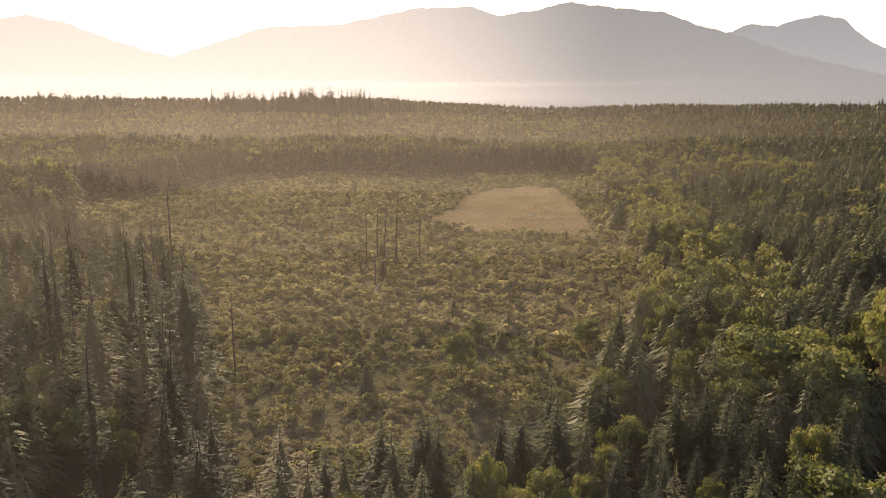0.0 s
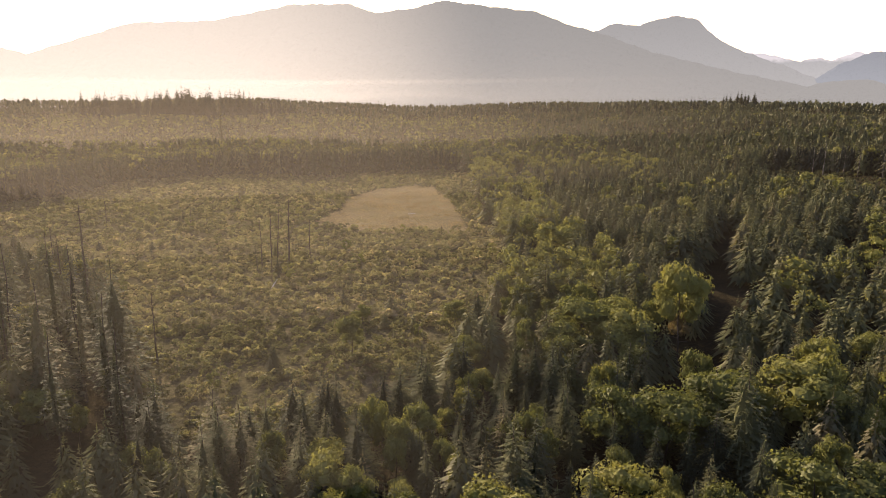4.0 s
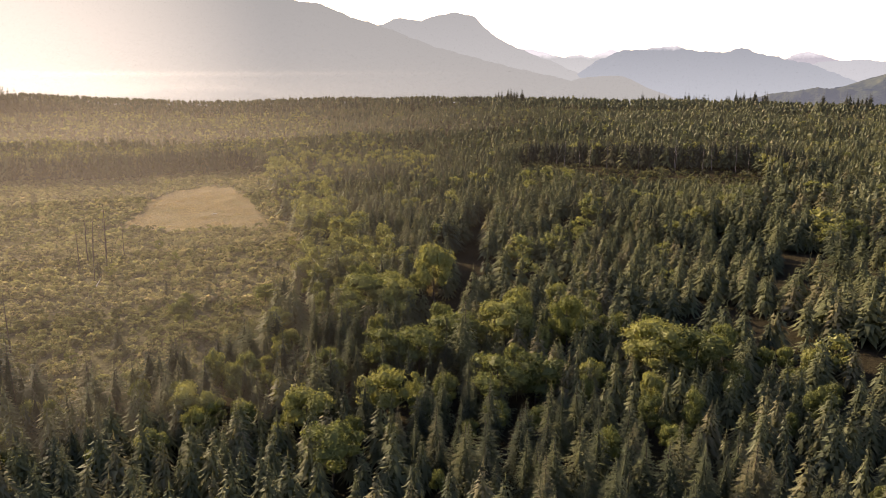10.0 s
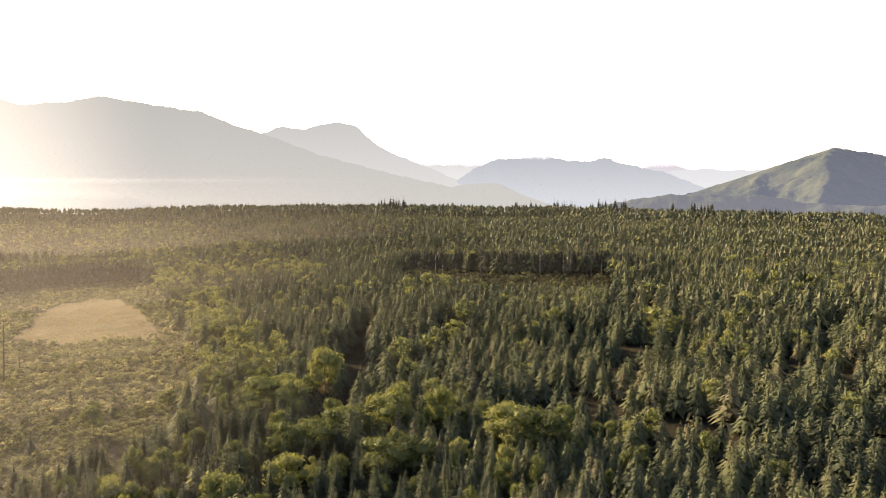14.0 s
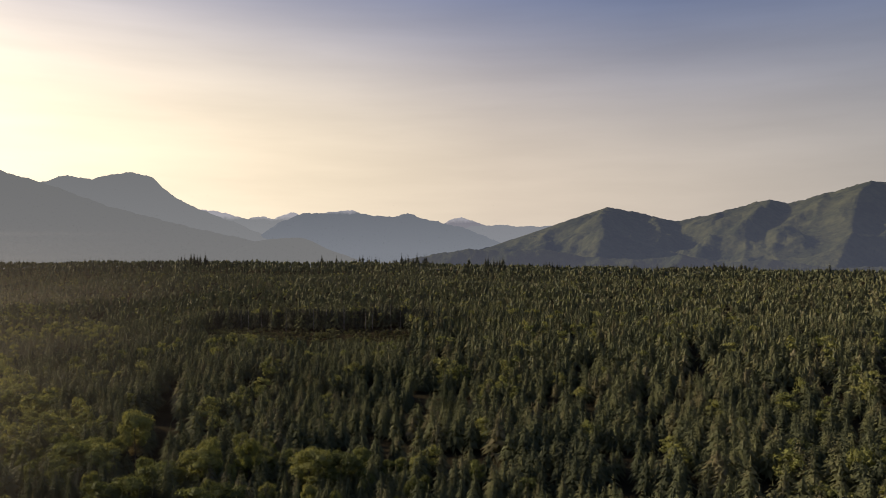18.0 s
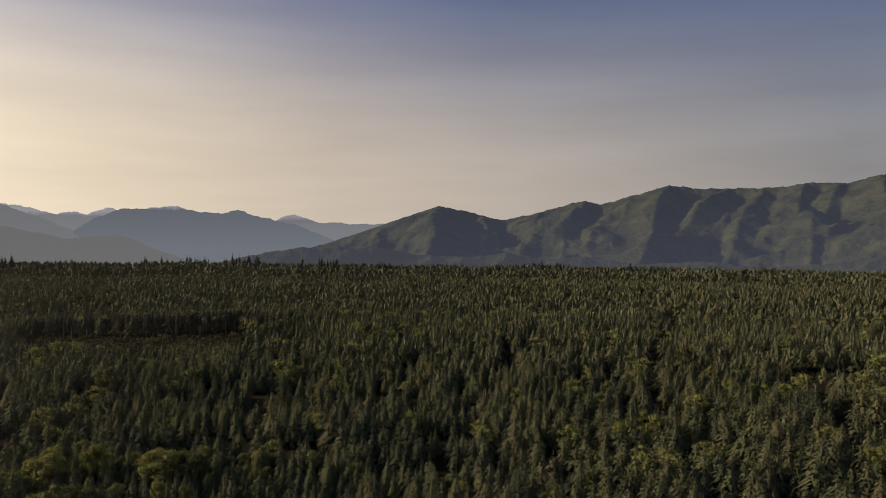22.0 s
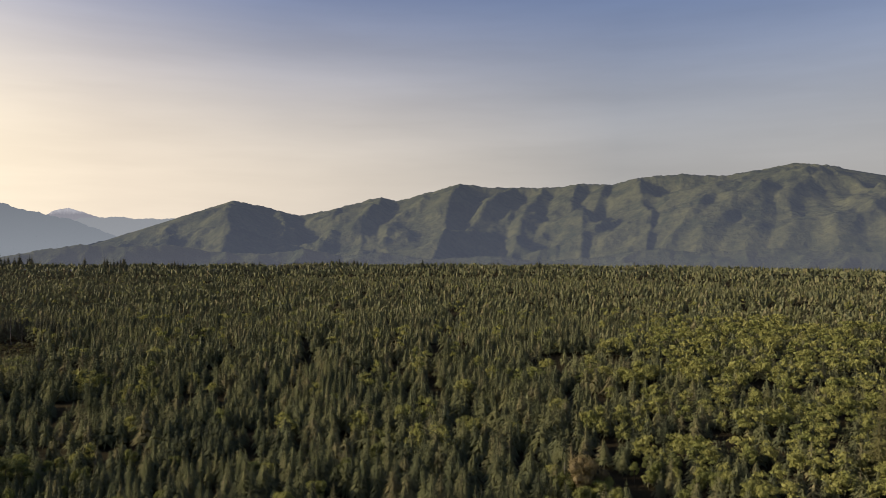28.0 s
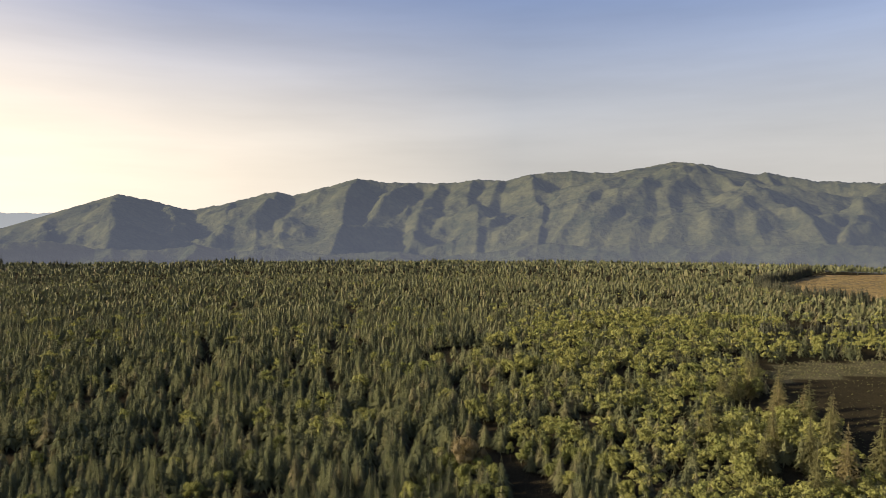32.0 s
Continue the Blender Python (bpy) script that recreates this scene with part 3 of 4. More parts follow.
def mist_material():
    """Thin valley mist, lit by the sun, in streaks that thin out upwards."""
    m, n, l = material("valley_mist")
    where = world_place(n)
    sep = n.new("ShaderNodeSeparateXYZ")
    l.new(where, sep.inputs[0])
    flat = n.new("ShaderNodeMapping")
    flat.inputs["Scale"].default_value = (0.0012, 0.0012, 0.03)
    l.new(where, flat.inputs["Vector"])
    streak = noise_node(n, l, 1.0, 4.0, 0.6, flat.outputs[0])
    band = n.new("ShaderNodeMapRange")
    band.interpolation_type = "SMOOTHSTEP"
    band.inputs["From Min"].default_value, band.inputs["From Max"].default_value = 150, 10
    band.inputs["To Min"].default_value, band.inputs["To Max"].default_value = 0.0, 0.07
    l.new(sep.outputs["Z"], band.inputs["Value"])
    ends = n.new("ShaderNodeMapRange")
    ends.interpolation_type = "SMOOTHSTEP"
    ends.inputs["From Min"].default_value, ends.inputs["From Max"].default_value = 1250, -500
    l.new(sep.outputs["X"], ends.inputs["Value"])
    streak = math_node(n, l, "MULTIPLY", streak, ends.outputs[0])
    crisp = ramp(n, [(0.0, (0, 0, 0)), (0.46, (0.04, 0.04, 0.04)), (0.55, (0.42, 0.42, 0.42)), (0.64, (0.0, 0.0, 0.0))])
    level = n.new("ShaderNodeMapRange")
    level.inputs["From Min"].default_value, level.inputs["From Max"].default_value = 40, 165
    l.new(math_node(n, l, "ADD", sep.outputs["Z"], math_node(n, l, "MULTIPLY", streak, 16.0)), level.inputs["Value"])
    l.new(level.outputs[0], crisp.inputs[0])
    thin_layer = math_node(n, l, "MULTIPLY", crisp.outputs[0], math_node(n, l, "MULTIPLY", streak, 0.30))
    alpha = math_node(n, l, "ADD", math_node(n, l, "MULTIPLY", band.outputs[0], math_node(n, l, "MULTIPLY", streak, 1.4)), thin_layer)
    clear = n.new("ShaderNodeBsdfTransparent")
    lit = n.new("ShaderNodeBsdfTranslucent")
    lit.inputs[0].default_value = (0.85, 0.83, 0.80, 1)
    mix = n.new("ShaderNodeMixShader")
    l.new(alpha, mix.inputs[0])
    l.new(clear.outputs[0], mix.inputs[1])
    l.new(lit.outputs[0], mix.inputs[2])
    out = n.new("ShaderNodeOutputMaterial")
    l.new(mix.outputs[0], out.inputs[0])
    return m


MU, MZ = np.meshgrid(np.radians(np.linspace(58, 150, 90)), np.linspace(-100, 170, 12), indexing="ij")
mist = tagged(new("backdrop_mist", grid_mesh("backdrop_mist", 2700 * np.cos(MU), 2700 * np.sin(MU), MZ, mist_material())), "thin bright mist lying along the valley floor", "mist", kind="structure")
mist.visible_shadow = False


# ---- tree shapes (one metre tall, scaled where they stand) ----
def conifer_shape(r, layers, sprays, spread, size, low=0.08, core=0.5, fronds=1, sides=6, droop=(0.1, 0.6)):
    """A narrow spire: tiers of small separate sprays, drooping and then lifting at their tips, round a ragged inner mass. Returns corners and triangles."""
    V, F = [], []

    def tri(a, b, c):
        F.append((len(V), len(V) + 1, len(V) + 2))
        V.extend((a, b, c))

    lean = r.uniform(-0.02, 0.02, 2)
    up = np.array([0, 0, 1.0])
    axis_at = lambda z: np.array([lean[0] * z, lean[1] * z, z])
    full = lambda f: spread * (max(0.0, 1 - f) ** 0.9) * min(1, 0.55 + 2.2 * f)
    knees = [(low, core * full(0.05)), (low + (1 - low) * 0.45, core * full(0.45))]
    rims = []
    for z, q in knees:
        turn = r.uniform(0, 6.283)
        rims.append([axis_at(z) + np.array([np.cos(turn + 6.283 * k / sides), np.sin(turn + 6.283 * k / sides), r.uniform(-0.25, 0.25)]) * q * r.uniform(0.7, 1.3) for k in range(sides)])
    for k in range(sides):
        n = (k + 1) % sides
        tri(rims[0][k], rims[0][n], rims[1][k])
        tri(rims[1][k], rims[0][n], rims[1][n])
        tri(rims[1][k], rims[1][n], axis_at(0.80))
    for i in range(layers):
        f = min(0.985, (i + r.uniform(0.1, 0.9)) / layers)
        z, reach = low + (1 - low) * f, full(f) * r.uniform(0.82, 1.12)
        n = max(3, int(round(sprays * (0.25 + 1.15 * reach / spread))))
        turn = r.uniform(0, 6.283)
        for k in range(n):
            a = turn + 6.283 * (k + r.uniform(-0.4, 0.4)) / n
            q = reach * r.uniform(0.62, 1.22)
            d, e = np.array([np.cos(a), np.sin(a), 0]), np.array([-np.sin(a), np.cos(a), 0])
            fall = r.uniform(*droop)
            at = axis_at(z)
            root, tip = at + d * q * 0.5 - up * q * fall * 0.4, at + d * q - up * q * fall
            w = size * r.uniform(0.65, 1.3) * (0.22 + 0.85 * reach / spread)
            if fronds == 1:
                tri(root + e * w * 0.45, root - e * w * 0.5, tip + e * w * r.uniform(-0.3, 0.3))
                continue
            tri(at + d * q * 0.1, tip + e * w * 0.12, tip - e * w * 0.12)
            for m in range(fronds):
                g = r.uniform(0.35, 1.0)
                c = at + d * q * g - up * q * fall * g
                side = e * (1 if m % 2 else -1)
                v = w * r.uniform(0.6, 1.15) * (1.25 - 0.5 * g)
                lift = up * v * r.uniform(-0.45, 0.15)
                tri(c - d * v * 0.25, c + side * v * 0.75 + d * v * 0.1 + lift, c + side * v * 0.25 + d * v * 0.75 + lift * 0.6)
    tri(axis_at(0.9) - np.array([0.008, 0, 0]), axis_at(0.9) + np.array([0.008, 0, 0]), axis_at(1.04))
    return np.array(V, float), np.array(F)


def crown_shape(r, leaves, size, lobes, wide, low=0.22, core=1):
    """A leafy crown: uneven lobes, covered by many small leaf sprays. core: how finely the inner mass is cut (0: none)."""
    V, F = [], []
    mid, tall = (1 + low) / 2, (1 - low) / 2
    centres = [(0, 0, mid + tall * 0.5, wide * 0.45)]
    for k in range(lobes - 1):
        a, z = 2.4 * k + r.uniform(-0.5, 0.5), r.uniform(-0.8, 0.75)
        rad = np.sqrt(max(0.05, 1 - z * z)) * r.uniform(0.45, 0.85)
        centres.append((wide * rad * np.cos(a), wide * rad * np.sin(a), mid + tall * z * 0.75, wide * r.uniform(0.26, 0.48)))
    octa = [(0, 1, 4), (1, 2, 4), (2, 3, 4), (3, 0, 4), (1, 0, 5), (2, 1, 5), (3, 2, 5), (0, 3, 5)]
    corner = [np.array(v, float) for v in ((1, 0, 0), (0, 1, 0), (-1, 0, 0), (0, -1, 0), (0, 0, 1), (0, 0, -1))]
    faces = [[corner[k] for k in f] for f in octa]
    for n in range(core - 1):
        cut = []
        for p, q, u in faces:
            pq, qu, up = [v / np.linalg.norm(v) for v in (p + q, q + u, u + p)]
            cut += [[p, pq, up], [pq, q, qu], [up, qu, u], [pq, qu, up]]
        faces = cut
    if core:
        for cx, cy, cz, cr in centres:
            bump = {}
            spin = r.uniform(0, 6.283)
            c, s_ = np.cos(spin), np.sin(spin)
            for f in faces:
                for v in f:
                    key = tuple(np.round(v, 3))
                    if key not in bump:
                        bump[key] = r.uniform(0.45, 0.82)
                F.append((len(V), len(V) + 1, len(V) + 2))
                for v in f:
                    q = bump[tuple(np.round(v, 3))] * cr
                    V.append((cx + q * (v[0] * c - v[1] * s_), cy + q * (v[0] * s_ + v[1] * c), cz + q * 0.85 * v[2]))
    for k in range(leaves):
        cx, cy, cz, cr = centres[r.randint(len(centres))]
        n = r.normal(size=3)
        n /= np.linalg.norm(n)
        if n[2] < -0.4:
            n[2] *= -0.6
        p = np.array([cx, cy, cz]) + n * cr * np.array([1, 1, 0.85]) * r.uniform(0.80, 1.15)
        t = np.cross(n + r.normal(size=3) * 0.4, r.normal(size=3))
        t /= np.linalg.norm(t) + 1e-9
        b = np.cross(n + r.normal(size=3) * 0.4, t)
        b /= np.linalg.norm(b) + 1e-9
        q = size * r.uniform(0.6, 1.35)
        F.append((len(V), len(V) + 1, len(V) + 2))
        V.extend((p - t * q * 0.6 - b * q * 0.35, p + t * q * 0.6 - b * q * 0.35, p + b * q * 0.75))
    return np.array(V, float), np.array(F)


def stem_shape(r, rad, top, sides=6, rings=5, bend=0.01, limbs=0):
    """A tapered, slightly bent trunk with limbs, one metre tall."""
    V, F = [], []

    def tube(p0, p1, r0, r1, sides, rings):
        start = len(V)
        ax = (p1 - p0) / np.linalg.norm(p1 - p0)
        u = np.cross(ax, (0.3, 0.9, 0.2))
        u /= np.linalg.norm(u)
        w = np.cross(ax, u)
        off = np.zeros(3)
        for i in range(rings):
            f = i / (rings - 1)
            if i:
                off = off + r.normal(size=3) * bend * np.linalg.norm(p1 - p0)
            c, q = p0 + (p1 - p0) * f + off * np.array([1, 1, 0]), r0 + (r1 - r0) * f
            for k in range(sides):
                a = 6.283 * k / sides
                V.append(c + q * (np.cos(a) * u + np.sin(a) * w))
        for i in range(rings - 1):
            for k in range(sides):
                a, b = start + i * sides + k, start + i * sides + (k + 1) % sides
                F.append((a, b, b + sides))
                F.append((a, b + sides, a + sides))

    tube(np.array([0, 0, -0.02]), np.array([0, 0, top]), rad, rad * 0.22, sides, rings)
    for k in range(limbs):
        z, a = top * r.uniform(0.25, 0.95), r.uniform(0, 6.283)
        L = (1.05 - z) * r.uniform(0.12, 0.30)
        tube(np.array([0, 0, z]), np.array([np.cos(a) * L, np.sin(a) * L, z + L * r.uniform(-0.25, 0.6)]), rad * 0.3, rad * 0.08, 3, 3)
    return np.array(V, float), np.array(F)


def planted(shapes, x, y, z, height, wide, seed):
    """Corners, triangles and tones of many trees in one mesh."""
    r = np.random.RandomState(seed)
    pick = r.randint(len(shapes), size=len(x))
    turn = r.uniform(0, 6.283, len(x))
    tone = np.clip(0.5 + 0.22 * waves(x, y, 85, 90) + 0.14 * waves(x, y, 30, 91) + r.uniform(-0.4, 0.4, len(x)), 0, 1)
    VV, FF, TT, start = [], [], [], 0
    for k, (V, F) in enumerate(shapes):
        i = np.where(pick == k)[0]
        if not len(i):
            continue
        c, s = np.cos(turn[i])[:, None], np.sin(turn[i])[:, None]
        w = (height[i] * wide[i])[:, None]
        X = (V[None, :, 0] * c - V[None, :, 1] * s) * w + x[i][:, None]
        Y = (V[None, :, 0] * s + V[None, :, 1] * c) * w + y[i][:, None]
        Z = V[None, :, 2] * height[i][:, None] + z[i][:, None]
        VV.append(np.stack([X, Y, Z], -1).reshape(-1, 3))
        FF.append((F[None] + (np.arange(len(i)) * len(V))[:, None, None] + start).reshape(-1, 3))
        TT.append(np.repeat(tone[i], len(V)))
        start += len(i) * len(V)
    return np.concatenate(VV), np.concatenate(FF), np.concatenate(TT)


def stuff(name, label, category, shapes, x, y, height, wide, mat, seed):
    V, F, T = planted(shapes, x, y, ground_height(x, y), height, wide, seed)
    return tagged(new(name, tri_mesh(name, V, F, T, mat)), label, category, kind="stuff")


SHAPE = np.random.RandomState(7)
CON_NEAR = [conifer_shape(SHAPE, 30, 14, 0.36, 0.062, core=0.30, fronds=5, droop=(0.1, 0.7)) for k in range(8)]
CON_CLOSE = [conifer_shape(SHAPE, 22, 15, 0.41, 0.088, low=0.12, core=0.26, droop=(0.25, 0.8)) for k in range(10)]
CON_MID = [conifer_shape(SHAPE, 15, 12, 0.45, 0.120, low=0.16, core=0.27, droop=(0.3, 0.85)) for k in range(10)]
CON_LOW = [conifer_shape(SHAPE, 10, 8, 0.48, 0.145, low=0.22, core=0.30, sides=4, droop=(0.35, 0.95)) for k in range(10)]
CON_THIN = [conifer_shape(SHAPE, 5, 6, 0.54, 0.19, low=0.28, core=0.38, sides=3, droop=(0.4, 1.0)) for k in range(10)]
CON_FAR = [conifer_shape(SHAPE, 3, 3, 0.36, 0.16, low=0.35, core=0.5, sides=3, droop=(0.5, 1.2)) for k in range(8)]
BRO_NEAR = [crown_shape(SHAPE, 2500, 0.026, 17, 0.36, core=2) for k in range(6)]
BRO_MID = [crown_shape(SHAPE, 300, 0.046, 11, 0.36, core=1) for k in range(8)]
BRO_THIN = [crown_shape(SHAPE, 10, 0.11, 3, 0.36) for k in range(8)]
BRO_LOW = [crown_shape(SHAPE, 62, 0.08, 6, 0.36) for k in range(8)]


# ---- where trees stand ----
def jittered(x0, x1, y0, y1, step, seed):
    r = np.random.RandomState(seed)
    X, Y = np.meshgrid(np.arange(x0, x1, step), np.arange(y0, y1, step), indexing="ij")
    X, Y = X.ravel(), Y.ravel()
    return X + r.uniform(-0.45, 0.45, X.shape) * step, Y + r.uniform(-0.45, 0.45, X.shape) * step


def in_view(x, y, margin=0.0):
    """The wide sector of the plateau that the flight overlooks."""
    az = np.degrees(np.arctan2(y + 150, x + 110))
    az0 = np.degrees(np.arctan2(y + 20, x - 5))
    return ((az > -36 - margin) & (az < 84 + margin)) | ((az0 > 10) & (az0 < 142 + margin) & (y > 25))


def keep(x, y, seed):
    gaps = waves(x, y, 46, 21) + 0.8 * waves(x, y, 17, 22) + np.random.RandomState(seed).uniform(-0.25, 0.35, x.shape)
    ok = ~open_ground(x, y) & (from_line(x, y, TRAIL) > 2.5 + 1.2 * waves(x, y, 30, 8)) & (from_line(x, y, TRACK) > 4.2 + 1.5 * waves(x, y, 20, 9))
    ok &= gaps < 0.58
    creek = (np.abs(waves(x, y, 190, 77)) < 0.045) & (waves(x, y, 130, 78) > 0.1)
    ok &= ~(creek & (x > 60))
    return ok & in_view(x, y, 3)


def leafy_share(x, y):
    s = 0.035 + 0.12 * smooth(waves(x, y, 120, 31) * 1.2 - 0.2)
    s = np.where((from_line(x, y, [(-30, 62), (25, 62), (75, 40)]) < 30), 0.24, s)
    s = np.where((from_line(x, y, [(40, 110), (48, 250), (62, 400)]) < 16), 0.55, s)
    s = s + (0.40 + 0.16 * waves(x, y, 48, 34)) * smooth((-118 - y + 22 * waves(x, y, 70, 33)) / 50) * ((x > 60) & (x < 460))
    s = np.where((y > 380) & (x < 160), s + 0.36 + 0.2 * waves(x, y, 90, 35), s)
    s = np.where(from_line(x, y, BACK_EDGE) < 35, 0.06, s)
    return s


def tree_height(x, y, r):
    h = r.triangular(10.8, 15.0, 17.2, len(x)) + 1.1 * waves(x, y, 90, 41) + 1.3 * np.tanh(5 * waves(x, y, 170, 42))
    h = np.where(from_line(x, y, [(178, 330), (182, 296), (201, 226), (236, 184)]) < 14, h * 0.8, h)
    h = h * 0.77
    h = h * (1 - 0.10 * smooth((np.hypot(x, y) - 300) / 300))
    far = smooth((np.hypot(x, y) - 200) / 250)
    h = h * (1 - far) + (11.4 + (h - 11.4) * 0.65) * far
    h = h + 3.5 * (1 - smooth((from_line(x, y, HOLLOW[4:]) - 15) / 15))
    return h + 5.5 * (1 - smooth((from_line(x, y, BACK_EDGE) - 25) / 40))


# Trees that stand out singly: x, y, height, width against height.
TALL_CONIFERS = [(-67, 97, 24, 0.8), (-61, 93, 25, 0.75), (-61, 109, 24, 0.7), (-53, 99, 23, 0.8), (-43, 91, 22, 0.85), (-50, 80, 21, 0.9), (-60, 121, 21, 0.7), (-46, 84, 22, 0.9), (-36, 71, 18, 1.0), (-57, 84, 23, 0.9),
                 (-74, 90, 24, 0.9), (-70, 108, 22, 0.8), (-40, 78, 20, 1.0), (-33, 63, 16, 1.0), (-42, 66, 18, 1.0), (-80, 118, 22, 0.8)]
PLAIN_CONIFERS = [(13.9, 46.4, 13.5, 1.0), (42.1, 51.8, 17.5, 1.0), (42.2, 10.7, 12, 1.0), (152, 68.6, 18.5, 1.0), (143, 134.5, 16.5, 0.9), (87, -44, 19.5, 0.9), (101, -59, 18.5, 0.9), (179, -112, 17.5, 1.0), (174, -158, 13, 1.0),
                  (22, 75, 11.5, 1.1), (35, 157, 13, 1.0), (17, 104, 13, 0.9), (42, 107, 14, 0.9), (69, 167, 16, 0.95), (24, 66, 9, 1.0), (281, -48, 19.5, 0.9), (33, 118, 15, 1.0), (27, 90, 12, 0.9)]
SUNNY_CONIFERS = [(218, -244, 22, 0.8), (191, -254, 24, 0.8), (175, -260, 25, 0.75), (146, -257, 26, 0.7), (119, -252, 24, 0.8), (129, -266, 26, 0.75), (157, -220, 22, 0.8), (204, -258, 21, 0.9), (162, -264, 22, 0.8), (236, -258, 19, 0.9),
                  (186, -262, 19, 0.9), (226, -252, 21, 0.8), (246, -256, 18, 0.9), (210, -236, 19, 0.8), (138, -248, 21, 0.8), (152, -240, 20, 0.8), (110, -240, 20, 0.8), (133, -232, 18, 0.9)]
BIG_BROADLEAVES = [(35, 95, 12.5, 1.35), (40, 90, 12, 1.3), (30, 88, 10, 1.2), (41, 99, 11.5, 1.1), (73, 37.5, 14, 1.3), (79, 33, 13, 1.2), (35, 57, 11.5, 1.2), (43, 39, 11.5, 1.3), (24, 41, 10.5, 1.1), (12, 25, 10.5, 1.2), (55, 61, 13, 1.2),
                   (11, 39, 10, 1.1), (44, 61, 12, 1.2), (29, 60, 11, 1.2), (50, 38, 11, 1.2), (-6, 99, 8.5, 0.9), (-58, 81, 8.5, 1.0), (-53, 70, 9, 1.1), (-46, 71, 8, 1.1), (-5, 119, 4.5, 1.3), (14, 118, 6, 1.3)]
POPLARS = [(51.5, 94.1, 19.5, 0.62), (58, 62, 14, 0.7), (66, 56, 14.5, 0.65), (62, 70, 13, 0.7)]
DRY_TREES = [(119, -133.5, 16.0, 0.75), (121.5, -137, 13.5, 0.8), (53, 98, 9, 0.7)]
SINGLES = [t[:2] for t in TALL_CONIFERS + PLAIN_CONIFERS + SUNNY_CONIFERS + BIG_BROADLEAVES + POPLARS + DRY_TREES]

YOUNG = [(-32, 62), (-24, 20), (0, -25), (60, -35), (88, 5), (92, 60), (62, 86), (20, 80), (0, 66), (-18, 62)]
rt = np.random.RandomState(99)
tx, ty = jittered(-700, 1000, -560, 1100, 4.7, 51)
ok = keep(tx, ty, 1) & (np.hypot(tx, ty) < 950) & ~inside(tx, ty, YOUNG)
ux, uy = jittered(-32, 92, -35, 88, 3.7, 53)
uk = inside(ux, uy, YOUNG) & ~open_ground(ux, uy) & (from_line(ux, uy, TRACK) > 4.2) & (rt.uniform(size=len(ux)) < 0.86) & (np.hypot(ux, uy) > 4)
tx, ty, ok = np.concatenate([tx, ux]), np.concatenate([ty, uy]), np.concatenate([ok, uk])
for px, py in SINGLES:
    ok &= np.hypot(tx - px, ty - py) > 3.0
tx, ty = tx[ok], ty[ok]
th = tree_height(tx, ty, rt)
young = inside(tx, ty, YOUNG)
th = np.where(young, rt.uniform(7.0, 12.0, len(tx)), th)
leafy = rt.uniform(size=len(tx)) < leafy_share(tx, ty)
near = from_line(tx, ty, NEAR_LINE)
order = np.argsort(near)
con_order = [k for k in order if not leafy[k]][:320]
bro_order = [k for k in order if leafy[k]][:220]
chosen = np.zeros(len(tx), bool)
chosen[con_order] = True
chosen[bro_order] = True
mid = ~chosen & (near < 185)
close = (near < 55) | (from_line(tx, ty, [(40, 100), (44, 190)]) < 30)
low = ~chosen & ~mid & (near < 400)
thin = ~chosen & (near >= 400) & (rt.uniform(size=len(tx)) < 0.52)

cw = rt.uniform(0.72, 1.25, len(tx)) * np.where(leafy, 0.95, 1.0) * np.where(young, 0.85, 1.0)
for name, label, cat, sel, shapes, mat in (
        ("close_conifer_wood", "crowded young conifers on the slope", "conifers", mid & ~leafy & close, CON_CLOSE, CONIFER),
        ("conifer_wood", "dense stand of young dark green conifers", "conifers", mid & ~leafy & ~close, CON_MID, CONIFER),
        ("broadleaf_wood", "light green broadleaf trees among the conifers", "trees", mid & leafy, BRO_MID, BROAD),
        ("far_conifer_wood", "distant conifer woods on the plateau", "conifers", low & ~leafy, CON_LOW, CONIFER),
        ("back_conifer_wood", "conifer woods in the background of the plateau", "conifers", thin & ~leafy, CON_THIN, CONIFER),
        ("back_broadleaf_wood", "broadleaf trees in the background of the plateau", "trees", thin & leafy, BRO_THIN, BROAD),
        ("far_broadleaf_wood", "distant broadleaf trees in the woods", "trees", low & leafy, BRO_LOW, BROAD)):
    south = ty[sel] < -130
    hh = th[sel] * np.where(leafy[sel], rt.uniform(0.74, 1.02, sel.sum()) + 0.06 * south, 1.0 - 0.10 * (south & (tx[sel] < 420)))
    stuff(name, label, cat, shapes, tx[sel], ty[sel], hh, cw[sel], mat, 61)

# Older, close-set conifers along the openings' edges, shade put into darker needles.
ex, ey = [], []
for edge, rows in ((HOLLOW[4:], 4), (BACK_EDGE, 5), ([(367, -293), (384, -378), (400, -440)], 3), ([(585, -455), (640, -415), (800, -420), (1001, -548)], 3)):
    for (x0, y0), (x1, y1) in zip(edge[:-1], edge[1:]):
        span = math.hypot(x1 - x0, y1 - y0)
        for k in range(int(span / 2.6) * rows):
            f, q = rt.uniform(), rt.uniform(2, 3.2 * rows)
            ox, oy = (y1 - y0) / span * q, -(x1 - x0) / span * q
            px, py = x0 + (x1 - x0) * f, y0 + (y1 - y0) * f
            if open_ground(np.array([px + ox]), np.array([py + oy]))[0]:
                ox, oy = -ox, -oy
            ex.append(px + ox), ey.append(py + oy)
ex, ey = np.array(ex), np.array(ey)
out_of_field = ~open_ground(ex, ey)
ex, ey = ex[out_of_field], ey[out_of_field]
stuff("edge_conifers", "close-set conifers with needles darkened for shade, along the edge of the openings", "conifers", CON_LOW, ex, ey, rt.uniform(13, 18.5, len(ex)), rt.uniform(0.5, 0.75, len(ex)), DARKENED_PINE, 66)

